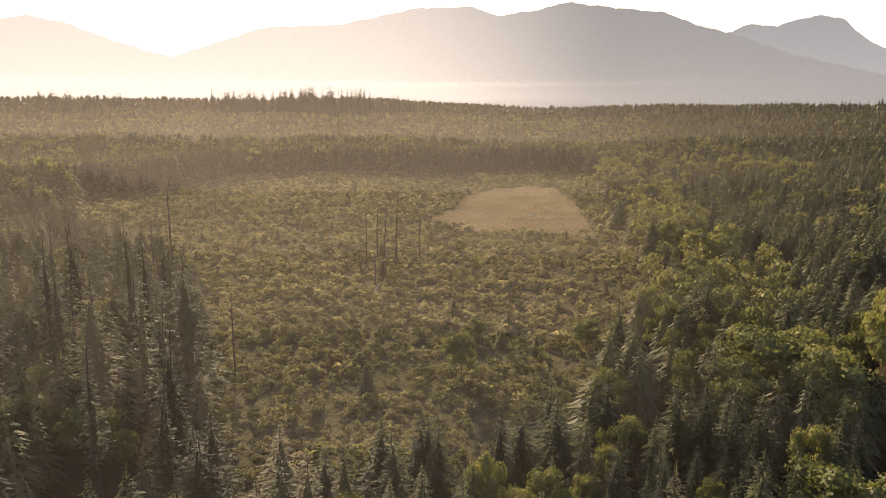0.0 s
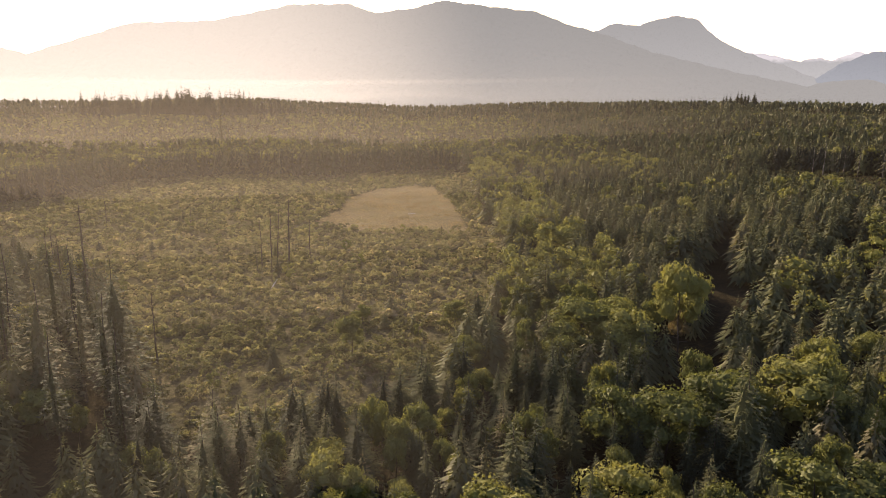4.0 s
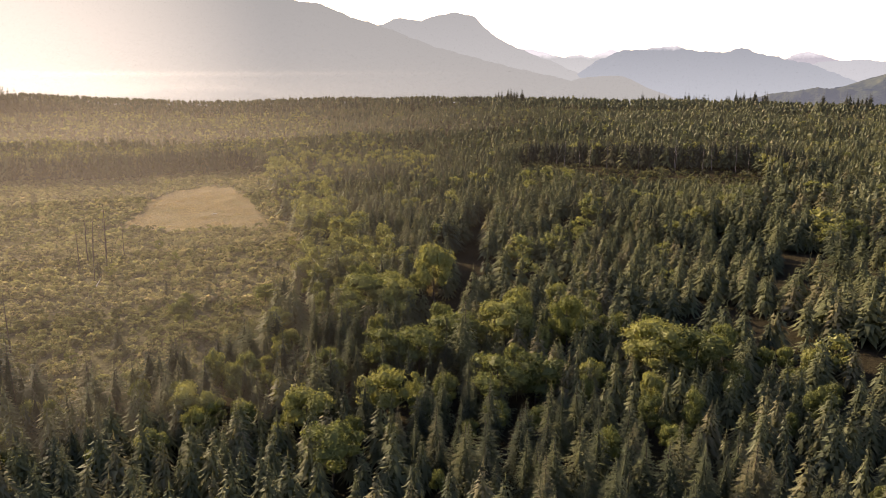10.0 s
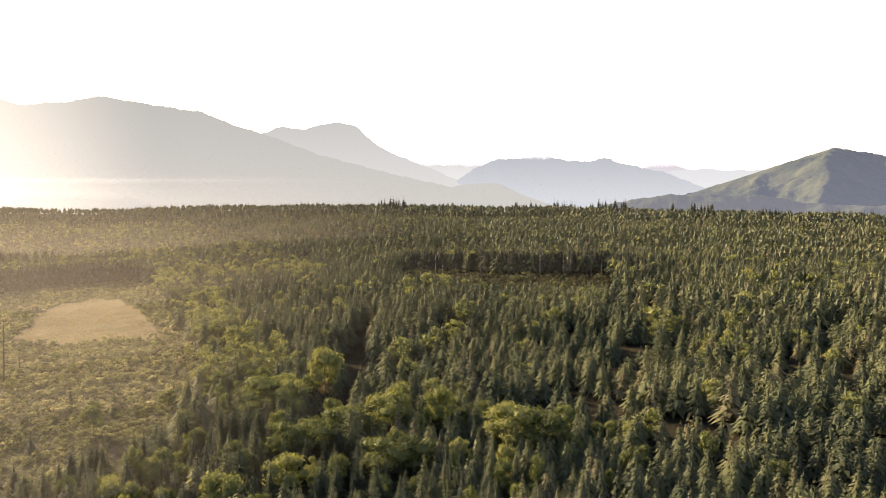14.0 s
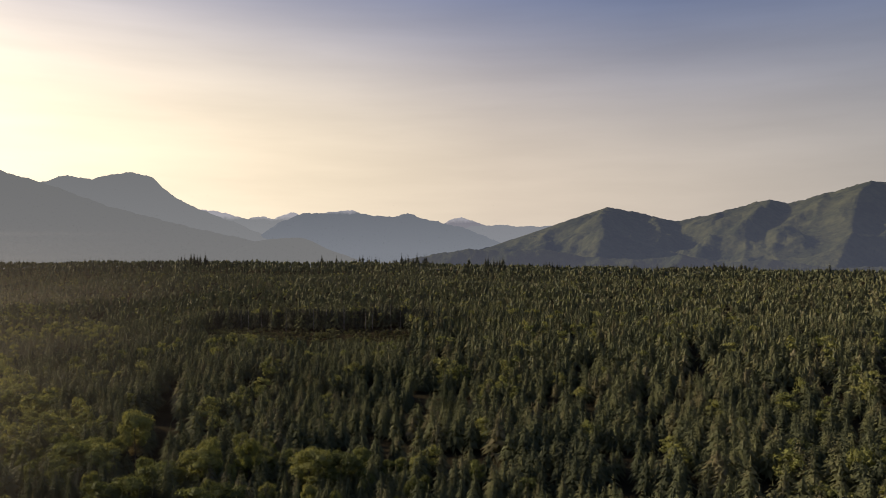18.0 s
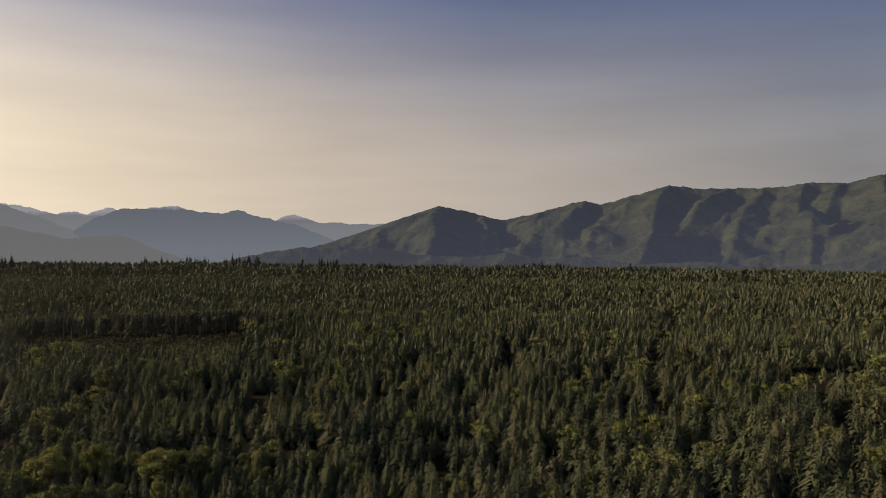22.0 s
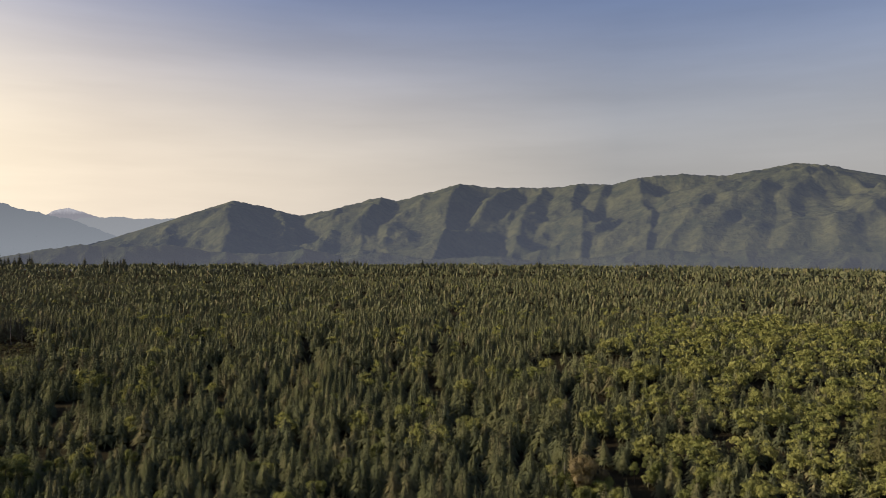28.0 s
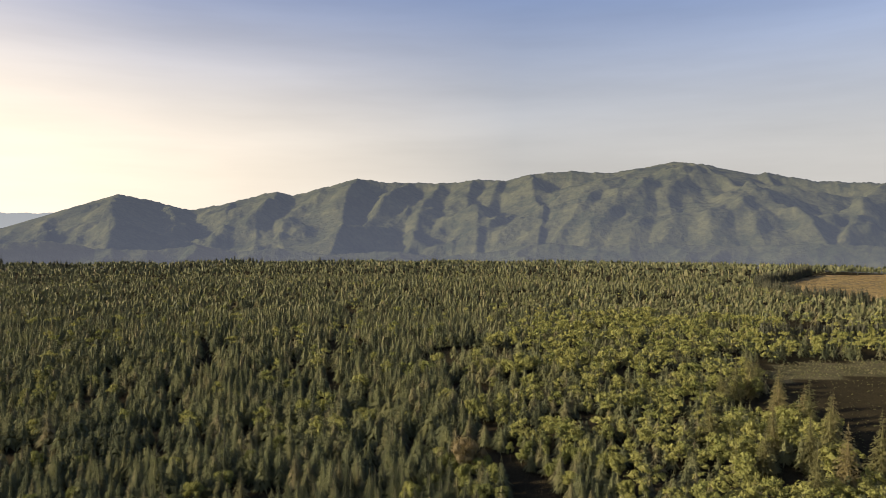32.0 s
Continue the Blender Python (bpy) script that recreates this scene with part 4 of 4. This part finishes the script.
fx, fy = jittered(-1200, 1750, -1100, 1750, 12.5, 52)
fr = np.hypot(fx, fy)
ok = (fr >= 945) & (fr < 1480) & in_view(fx, fy, 2) & ~open_ground(fx, fy) & (np.hypot((fx - 27) / 48, (fy - 1250) / 75) > 1)
fx, fy = fx[ok], fy[ok]
fh = rt.uniform(10, 17, len(fx)) + 2.0 * waves(fx, fy, 140, 64)
stuff("horizon_wood", "woods along the plateau's far edge", "conifers", CON_FAR, fx, fy, fh, rt.uniform(1.0, 1.5, len(fx)), CONIFER, 62)

# Older, taller pines that break the skyline: azimuth, spread, distance, height, how many.
gx, gy, gh = [], [], []
for a, spread, d, h, n in ((123.4, 0.5, 960, 33, 6), (122.3, 0.4, 960, 31, 5), (121, 0.5, 970, 28, 5), (119, 0.4, 980, 27, 4), (112, 1.2, 960, 31, 10), (110.4, 1.5, 960, 34, 20), (107.5, 1.5, 960, 37, 28), (104.8, 1.5, 950, 40, 34), (102, 1.2, 950, 37, 22), (98.9, 1.6, 960, 28, 18),
                           (80, 5.0, 960, 23, 16), (69, 4.0, 1000, 24, 14), (63.4, 1.2, 1150, 30, 14), (49.5, 1.1, 1500, 36, 16), (52.5, 1.0, 1450, 30, 5), (43.9, 0.3, 1250, 26, 2), (40.4, 0.25, 1200, 26, 2), (38, 0.8, 1180, 27, 12),
                           (23.5, 2.0, 1150, 24, 12), (11, 2.5, 1200, 24, 8),
                           (33, 1.2, 1220, 22, 16), (27.5, 1.5, 1250, 20, 18), (19, 1.6, 1280, 21, 18), (6, 0.7, 1250, 21, 10), (2, 0.6, 1260, 21, 8), (-6, 1.2, 1260, 20, 10), (45.5, 1.5, 1350, 30, 16)):
    for k in range(n):
        b, q = radians(a + rt.uniform(-1, 1) * spread), d + rt.uniform(-25, 25)
        gx.append(q * math.cos(b)), gy.append(q * math.sin(b)), gh.append(h * rt.uniform(0.72, 1.08))
gx, gy, gh = np.array(gx), np.array(gy), np.array(gh)
stuff("skyline_pines", "tall old conifers standing above the skyline", "conifers", CON_MID, gx, gy, gh, rt.uniform(0.55, 0.85, len(gx)), DARKENED_PINE, 65)


# ---- single trees ----
def tone_mesh(name, shape, mat):
    V, F = shape
    return tri_mesh(name, V, F, np.zeros(len(V)), mat)


CON_CROWN = [tone_mesh("conifer_crown", s, CONIFER) for s in CON_NEAR]
BRO_CROWN = [tone_mesh("leafy_crown", s, BROAD) for s in BRO_NEAR]
CON_STEM = [tri_mesh("conifer_stem", *stem_shape(SHAPE, 0.011, 0.95), mat=BARK) for k in range(3)]
BRO_STEM = [tri_mesh("leafy_stem", *stem_shape(SHAPE, 0.014, 0.75, limbs=7, bend=0.02), mat=BARK) for k in range(3)]


def tree(name, label, crown, stem, x, y, h, w, turn, group="", category="tree"):
    top = new(name)
    top.empty_display_size = 0.5
    for part_name, me in (("trunk", stem), ("crown", crown)):
        o = new(part_name, me)
        o.parent = top
    top.matrix_basis = pose(x, y, float(ground_height(np.array(x), np.array(y))), 0, 0, turn) @ Matrix.Diagonal((h * w, h * w, h, 1))
    return tagged(top, label, category, group)


for n, k in enumerate(con_order):
    tree("conifer", "dark green conifer with drooping boughs in the woods", CON_CROWN[n % 8], CON_STEM[n % 3], tx[k], ty[k], th[k], cw[k], rt.uniform(0, 360), "conifers below the flight")
for n, k in enumerate(bro_order):
    tree("broadleaf_tree", "light green broadleaf tree with a full crown", BRO_CROWN[n % 6], BRO_STEM[n % 3], tx[k], ty[k], th[k] * rt.uniform(0.62, 0.92), cw[k] * 0.86, rt.uniform(0, 360), "broadleaf trees below the flight")


SUN_CROWN = [tone_mesh("sunlit_crown", conifer_shape(SHAPE, 26, 18, 0.34, 0.078, low=0.04, core=0.26, fronds=5, droop=(0.1, 0.6)), SUNNY) for k in range(4)]
DRY_CROWN = [tone_mesh("dry_crown", s, TANLEAF) for s in BRO_NEAR[:2]]
THIN = [tone_mesh("thin_crown", conifer_shape(SHAPE, 24, 9, 0.13, 0.040, low=0.2, core=0.25, fronds=5, droop=(0.1, 0.6)), CONIFER) for k in range(4)]
for rows, name, label, crowns, stems, group in (
        (TALL_CONIFERS, "tall_conifer", "tall thin-crowned conifer beside the clearing", THIN + CON_CROWN[:2], CON_STEM, "tall conifers beside the clearing"),
        (PLAIN_CONIFERS, "conifer", "pointed dark green conifer standing above its neighbours", CON_CROWN, CON_STEM, "conifers below the flight"),
        (SUNNY_CONIFERS, "sunlit_conifer", "tall yellowish conifer at the edge of a field", SUN_CROWN, CON_STEM, "yellowish conifers by the field"),
        (BIG_BROADLEAVES, "broadleaf_tree", "wide bright green broadleaf tree with a rounded crown", BRO_CROWN, BRO_STEM, "broadleaf trees below the flight"),
        (POPLARS, "poplar", "slender pointed poplar in bright leaf", BRO_CROWN, BRO_STEM, "poplars"),
        (DRY_TREES, "dry_tree", "dry tan tree with withered leaves", DRY_CROWN, BRO_STEM, "dry trees")):
    for n, (x, y, h, w) in enumerate(rows):
        tree(name, label, crowns[n % len(crowns)], stems[n % 3], x, y, h, w, rt.uniform(0, 360), group)

# ---- dead trees, stumps and logs in the clearing ----
def part(name, me, parent, label=""):
    o = new(name, me)
    o.parent = parent
    return tagged(o, label) if label else o


def snag(x, y, h, lean, limbs, mat, wide=0.015, name="dead_tree", label="bare grey dead tree standing in the scrub", group="dead trees in the clearing"):
    """A dead tree: a leaning, broken stem and each of its bare limbs."""
    top = new(name)
    part("trunk", tri_mesh("snag_trunk", *stem_shape(rt, wide, 1.0, sides=7, rings=8, bend=0.004), mat=mat), top)
    for k in range(limbs):
        V, F = stem_shape(rt, wide * 0.28, rt.uniform(0.05, 0.13), sides=4, rings=4, bend=0.03)
        z, a = rt.uniform(0.35, 0.95), rt.uniform(0, 360)
        tilt = Matrix.Translation((0, 0, z)) @ pose(0, 0, 0, 0, rt.uniform(65, 115), a)
        me = tri_mesh("snag_limb", V, F, mat=mat)
        me.transform(tilt)
        part("limb", me, top)
    top.matrix_basis = pose(x, y, float(ground_height(np.array(x), np.array(y))) - 0.1, lean, lean * 0.4, rt.uniform(0, 360)) @ Matrix.Diagonal((h, h, h, 1))
    return tagged(top, label, "dead tree", group)


for x, y, h, lean, limbs in ((-33, 180, 16, 1, 9), (-31.5, 181.5, 15, -2, 7), (-27, 172, 20, 1, 12), (-23, 187, 12, 2, 8), (-29, 155, 9, 3, 5), (-33, 160, 8, -4, 4), (-26, 168, 7, 12, 3), (-35, 176, 13, 1, 6),
                             (-63, 129, 25, 1, 16), (-40, 99, 13, 0, 12), (-78, 150, 14, 1, 10), (-66, 140, 12, 2, 8), (118, -129, 13, 2, 14), (-92, 178, 12, 1, 8), (-105, 250, 13, 1, 8), (-70, 235, 10, 2, 6)):
    snag(x, y, h, lean, limbs, DEADWOOD if x > 100 else BARK)
for k in range(14):
    a = k / 13
    snag(220 + 62 * a + rt.uniform(-4, 4), 338 - 98 * a + rt.uniform(-4, 4), rt.uniform(12, 18), rt.uniform(-2, 2), 4, DEADWOOD, 0.012, label="bare pale trunk at the edge of the felled hollow", group="bare trunks by the hollow")
snag(18, 214, 3.6, 1, 0, BARK, 0.085, "tall_stump", "dark upright broken stump beside the dry grass", "stumps")
# The old pine that overtops the far woods.
tree("old_pine", "lone tall old conifer with a thin broken top", THIN[1], CON_STEM[0], -128, 545, 47, 0.34, 40)
for x, y, L, rz, lean in ((-28, 148, 2.6, 20, 35), (29, 311, 4.5, 60, 84), (-12, 205, 3.5, 130, 86), (8, 262, 3.0, 10, 87)):
    log = new("pale_log", tri_mesh("pale_log", *stem_shape(rt, 0.07, 1.0, sides=7, rings=6, bend=0.01), mat=PALEWOOD))
    log.matrix_basis = pose(x, y, float(ground_height(np.array(x), np.array(y))) + 0.05, 0, lean, rz) @ Matrix.Diagonal((L, L, L, 1))
    tagged(log, "pale bleached log lying in the scrub", "log", "pale logs")

# ---- scrub in the clearing ----
rs = np.random.RandomState(5)
SHRUBS = [crown_shape(rs, 46, 0.34, 4, 0.85, low=-0.2, core=0) for k in range(8)]
FINE_SHRUBS = [crown_shape(rs, 110, 0.21, 5, 0.85, low=-0.2, core=0) for k in range(8)]
TUFTS = [crown_shape(rs, 20, 0.58, 3, 0.9, low=-0.3, core=0) for k in range(8)]


def scrub(name, label, shapes, box, step, share, sizes, mat, seed, area, no=None, flat=1.0):
    x, y = jittered(*box, step, seed)
    ok = inside(x, y, area) & (rs.uniform(size=len(x)) < share + 0.28 * waves(x, y, 26, seed) + 0.18 * waves(x, y, 9, seed + 1))
    if no:
        ok &= ~inside(x, y, no)
    x, y = x[ok], y[ok]
    h = rs.uniform(*sizes, len(x)) * (1 + 0.25 * waves(x, y, 18, seed + 2))
    stuff(name, label, "scrub", shapes, x, y, h, flat * rs.uniform(0.8, 1.5, len(x)), mat, seed)


scrub("near_clearing_scrub", "low sunlit brambles and ferns at the clearing's edge", FINE_SHRUBS, (-110, 50, 62, 125), 1.45, 0.58, (0.4, 1.5), SHRUB, 74, CLEARING)
scrub("clearing_scrub", "low sunlit scrub, brambles and ferns in the clearing", SHRUBS, (-110, 50, 125, 225), 1.45, 0.58, (0.4, 1.5), SHRUB, 73, CLEARING)
scrub("far_clearing_scrub", "low sunlit scrub across the clearing", TUFTS, (-190, 60, 225, 442), 1.9, 0.55, (0.5, 1.6), SHRUB, 75, CLEARING, TAN_FIELD)
scrub("bushes", "dark rounded bushes scattered over the clearing", BRO_LOW, (-190, 60, 66, 440), 4.0, 0.46, (1.1, 3.4), DARKBUSH, 77, CLEARING, TAN_FIELD)
SAPLING_CROWNS = [tone_mesh("sapling_crown", shape, BROAD) for shape in BRO_MID[:3]] + [tone_mesh("sapling_crown", shape, CONIFER) for shape in CON_CLOSE[:2]]
sx, sy = jittered(-190, 60, 66, 440, 12.5, 87)
sapling_ok = inside(sx, sy, CLEARING) & ~inside(sx, sy, TAN_FIELD) & (rs.uniform(size=len(sx)) < 0.30 + 0.25 * waves(sx, sy, 40, 88))
for n, (x, y) in enumerate(zip(sx[sapling_ok], sy[sapling_ok])):
    tree("sapling", "small young tree growing up through the scrub", SAPLING_CROWNS[n % 5], BRO_STEM[n % 3], x, y, rs.uniform(2.2, 5.5), rs.uniform(0.7, 1.1), rs.uniform(0, 360), "saplings in the clearing")
scrub("dry_grass", "dry tan grass", TUFTS, (-32, 34, 214, 360), 1.0, 0.72, (0.10, 0.22), GRASS, 79, TAN_FIELD, flat=2.0)
scrub("field_scrub", "low patchy scrub in a small bare field darkened for shade", TUFTS, (110, 390, -420, -262), 2.6, 0.34, (0.2, 0.5), DARKBUSH, 81, NEAR_FIELD)
scrub("field_strip", "strip of light green young growth across the bare, darkened field", BRO_LOW, (110, 390, -420, -262), 2.4, 0.75, (0.7, 1.8), SHRUB, 89, FIELD_STRIP)
scrub("far_field_grass", "tufts of dry grass in a distant field", TUFTS, (580, 1090, -705, -410), 5.0, 0.9, (0.3, 0.7), STRAW, 85, FAR_FIELD, flat=6.0)
scrub("hollow_scrub", "low scrub in the felled hollow", TUFTS, (200, 320, 200, 380), 3.0, 0.5, (0.6, 2.2), DARKBUSH, 83, HOLLOW)

# ---- added veil sheets: sun glare and haze over the clearing and far woods ----
def glare_veil():
    """Translucent veil imitating glare and haze, thicker near the ground and toward the sun."""
    m, n, l = material("glare_haze_veil")
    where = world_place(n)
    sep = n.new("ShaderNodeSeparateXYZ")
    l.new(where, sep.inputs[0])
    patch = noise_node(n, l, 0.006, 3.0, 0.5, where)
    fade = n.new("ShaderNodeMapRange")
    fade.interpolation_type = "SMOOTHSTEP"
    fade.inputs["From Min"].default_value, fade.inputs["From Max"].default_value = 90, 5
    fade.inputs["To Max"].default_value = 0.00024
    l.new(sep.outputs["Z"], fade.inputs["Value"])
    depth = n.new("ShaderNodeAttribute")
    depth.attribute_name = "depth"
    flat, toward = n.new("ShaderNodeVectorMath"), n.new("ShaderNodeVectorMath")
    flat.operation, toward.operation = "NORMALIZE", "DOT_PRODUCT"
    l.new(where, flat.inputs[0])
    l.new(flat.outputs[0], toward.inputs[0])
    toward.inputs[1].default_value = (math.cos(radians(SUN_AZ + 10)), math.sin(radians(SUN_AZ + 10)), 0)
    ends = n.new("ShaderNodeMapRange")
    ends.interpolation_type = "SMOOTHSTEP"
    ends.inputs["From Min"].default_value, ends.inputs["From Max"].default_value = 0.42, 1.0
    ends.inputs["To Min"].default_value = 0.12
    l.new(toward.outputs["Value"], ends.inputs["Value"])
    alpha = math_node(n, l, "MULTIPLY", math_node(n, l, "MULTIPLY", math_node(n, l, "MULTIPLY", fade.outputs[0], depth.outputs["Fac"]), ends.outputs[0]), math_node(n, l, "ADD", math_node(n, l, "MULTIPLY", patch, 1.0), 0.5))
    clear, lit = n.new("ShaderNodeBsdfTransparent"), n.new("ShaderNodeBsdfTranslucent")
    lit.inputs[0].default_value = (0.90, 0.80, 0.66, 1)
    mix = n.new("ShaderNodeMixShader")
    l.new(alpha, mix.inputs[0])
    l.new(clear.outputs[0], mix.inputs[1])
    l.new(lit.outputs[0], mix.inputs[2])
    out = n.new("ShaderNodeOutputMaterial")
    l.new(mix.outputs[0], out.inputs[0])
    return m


GLARE_VEIL = glare_veil()
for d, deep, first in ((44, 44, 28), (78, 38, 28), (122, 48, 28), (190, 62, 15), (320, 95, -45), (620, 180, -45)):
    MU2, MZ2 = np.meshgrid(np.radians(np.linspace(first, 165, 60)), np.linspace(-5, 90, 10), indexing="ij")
    veil_sheet = tagged(new("glare_veil_sheet", grid_mesh("glare_veil_sheet", d * 1.1 * np.cos(MU2), d * np.sign(MU2) * np.abs(np.sin(MU2)) ** 0.6, MZ2, GLARE_VEIL, extra=[("depth", 0 * MZ2 + deep)])), "thin added sheet imitating sun glare and haze over the clearing and woods", "mist", kind="structure")
    veil_sheet.visible_shadow = False
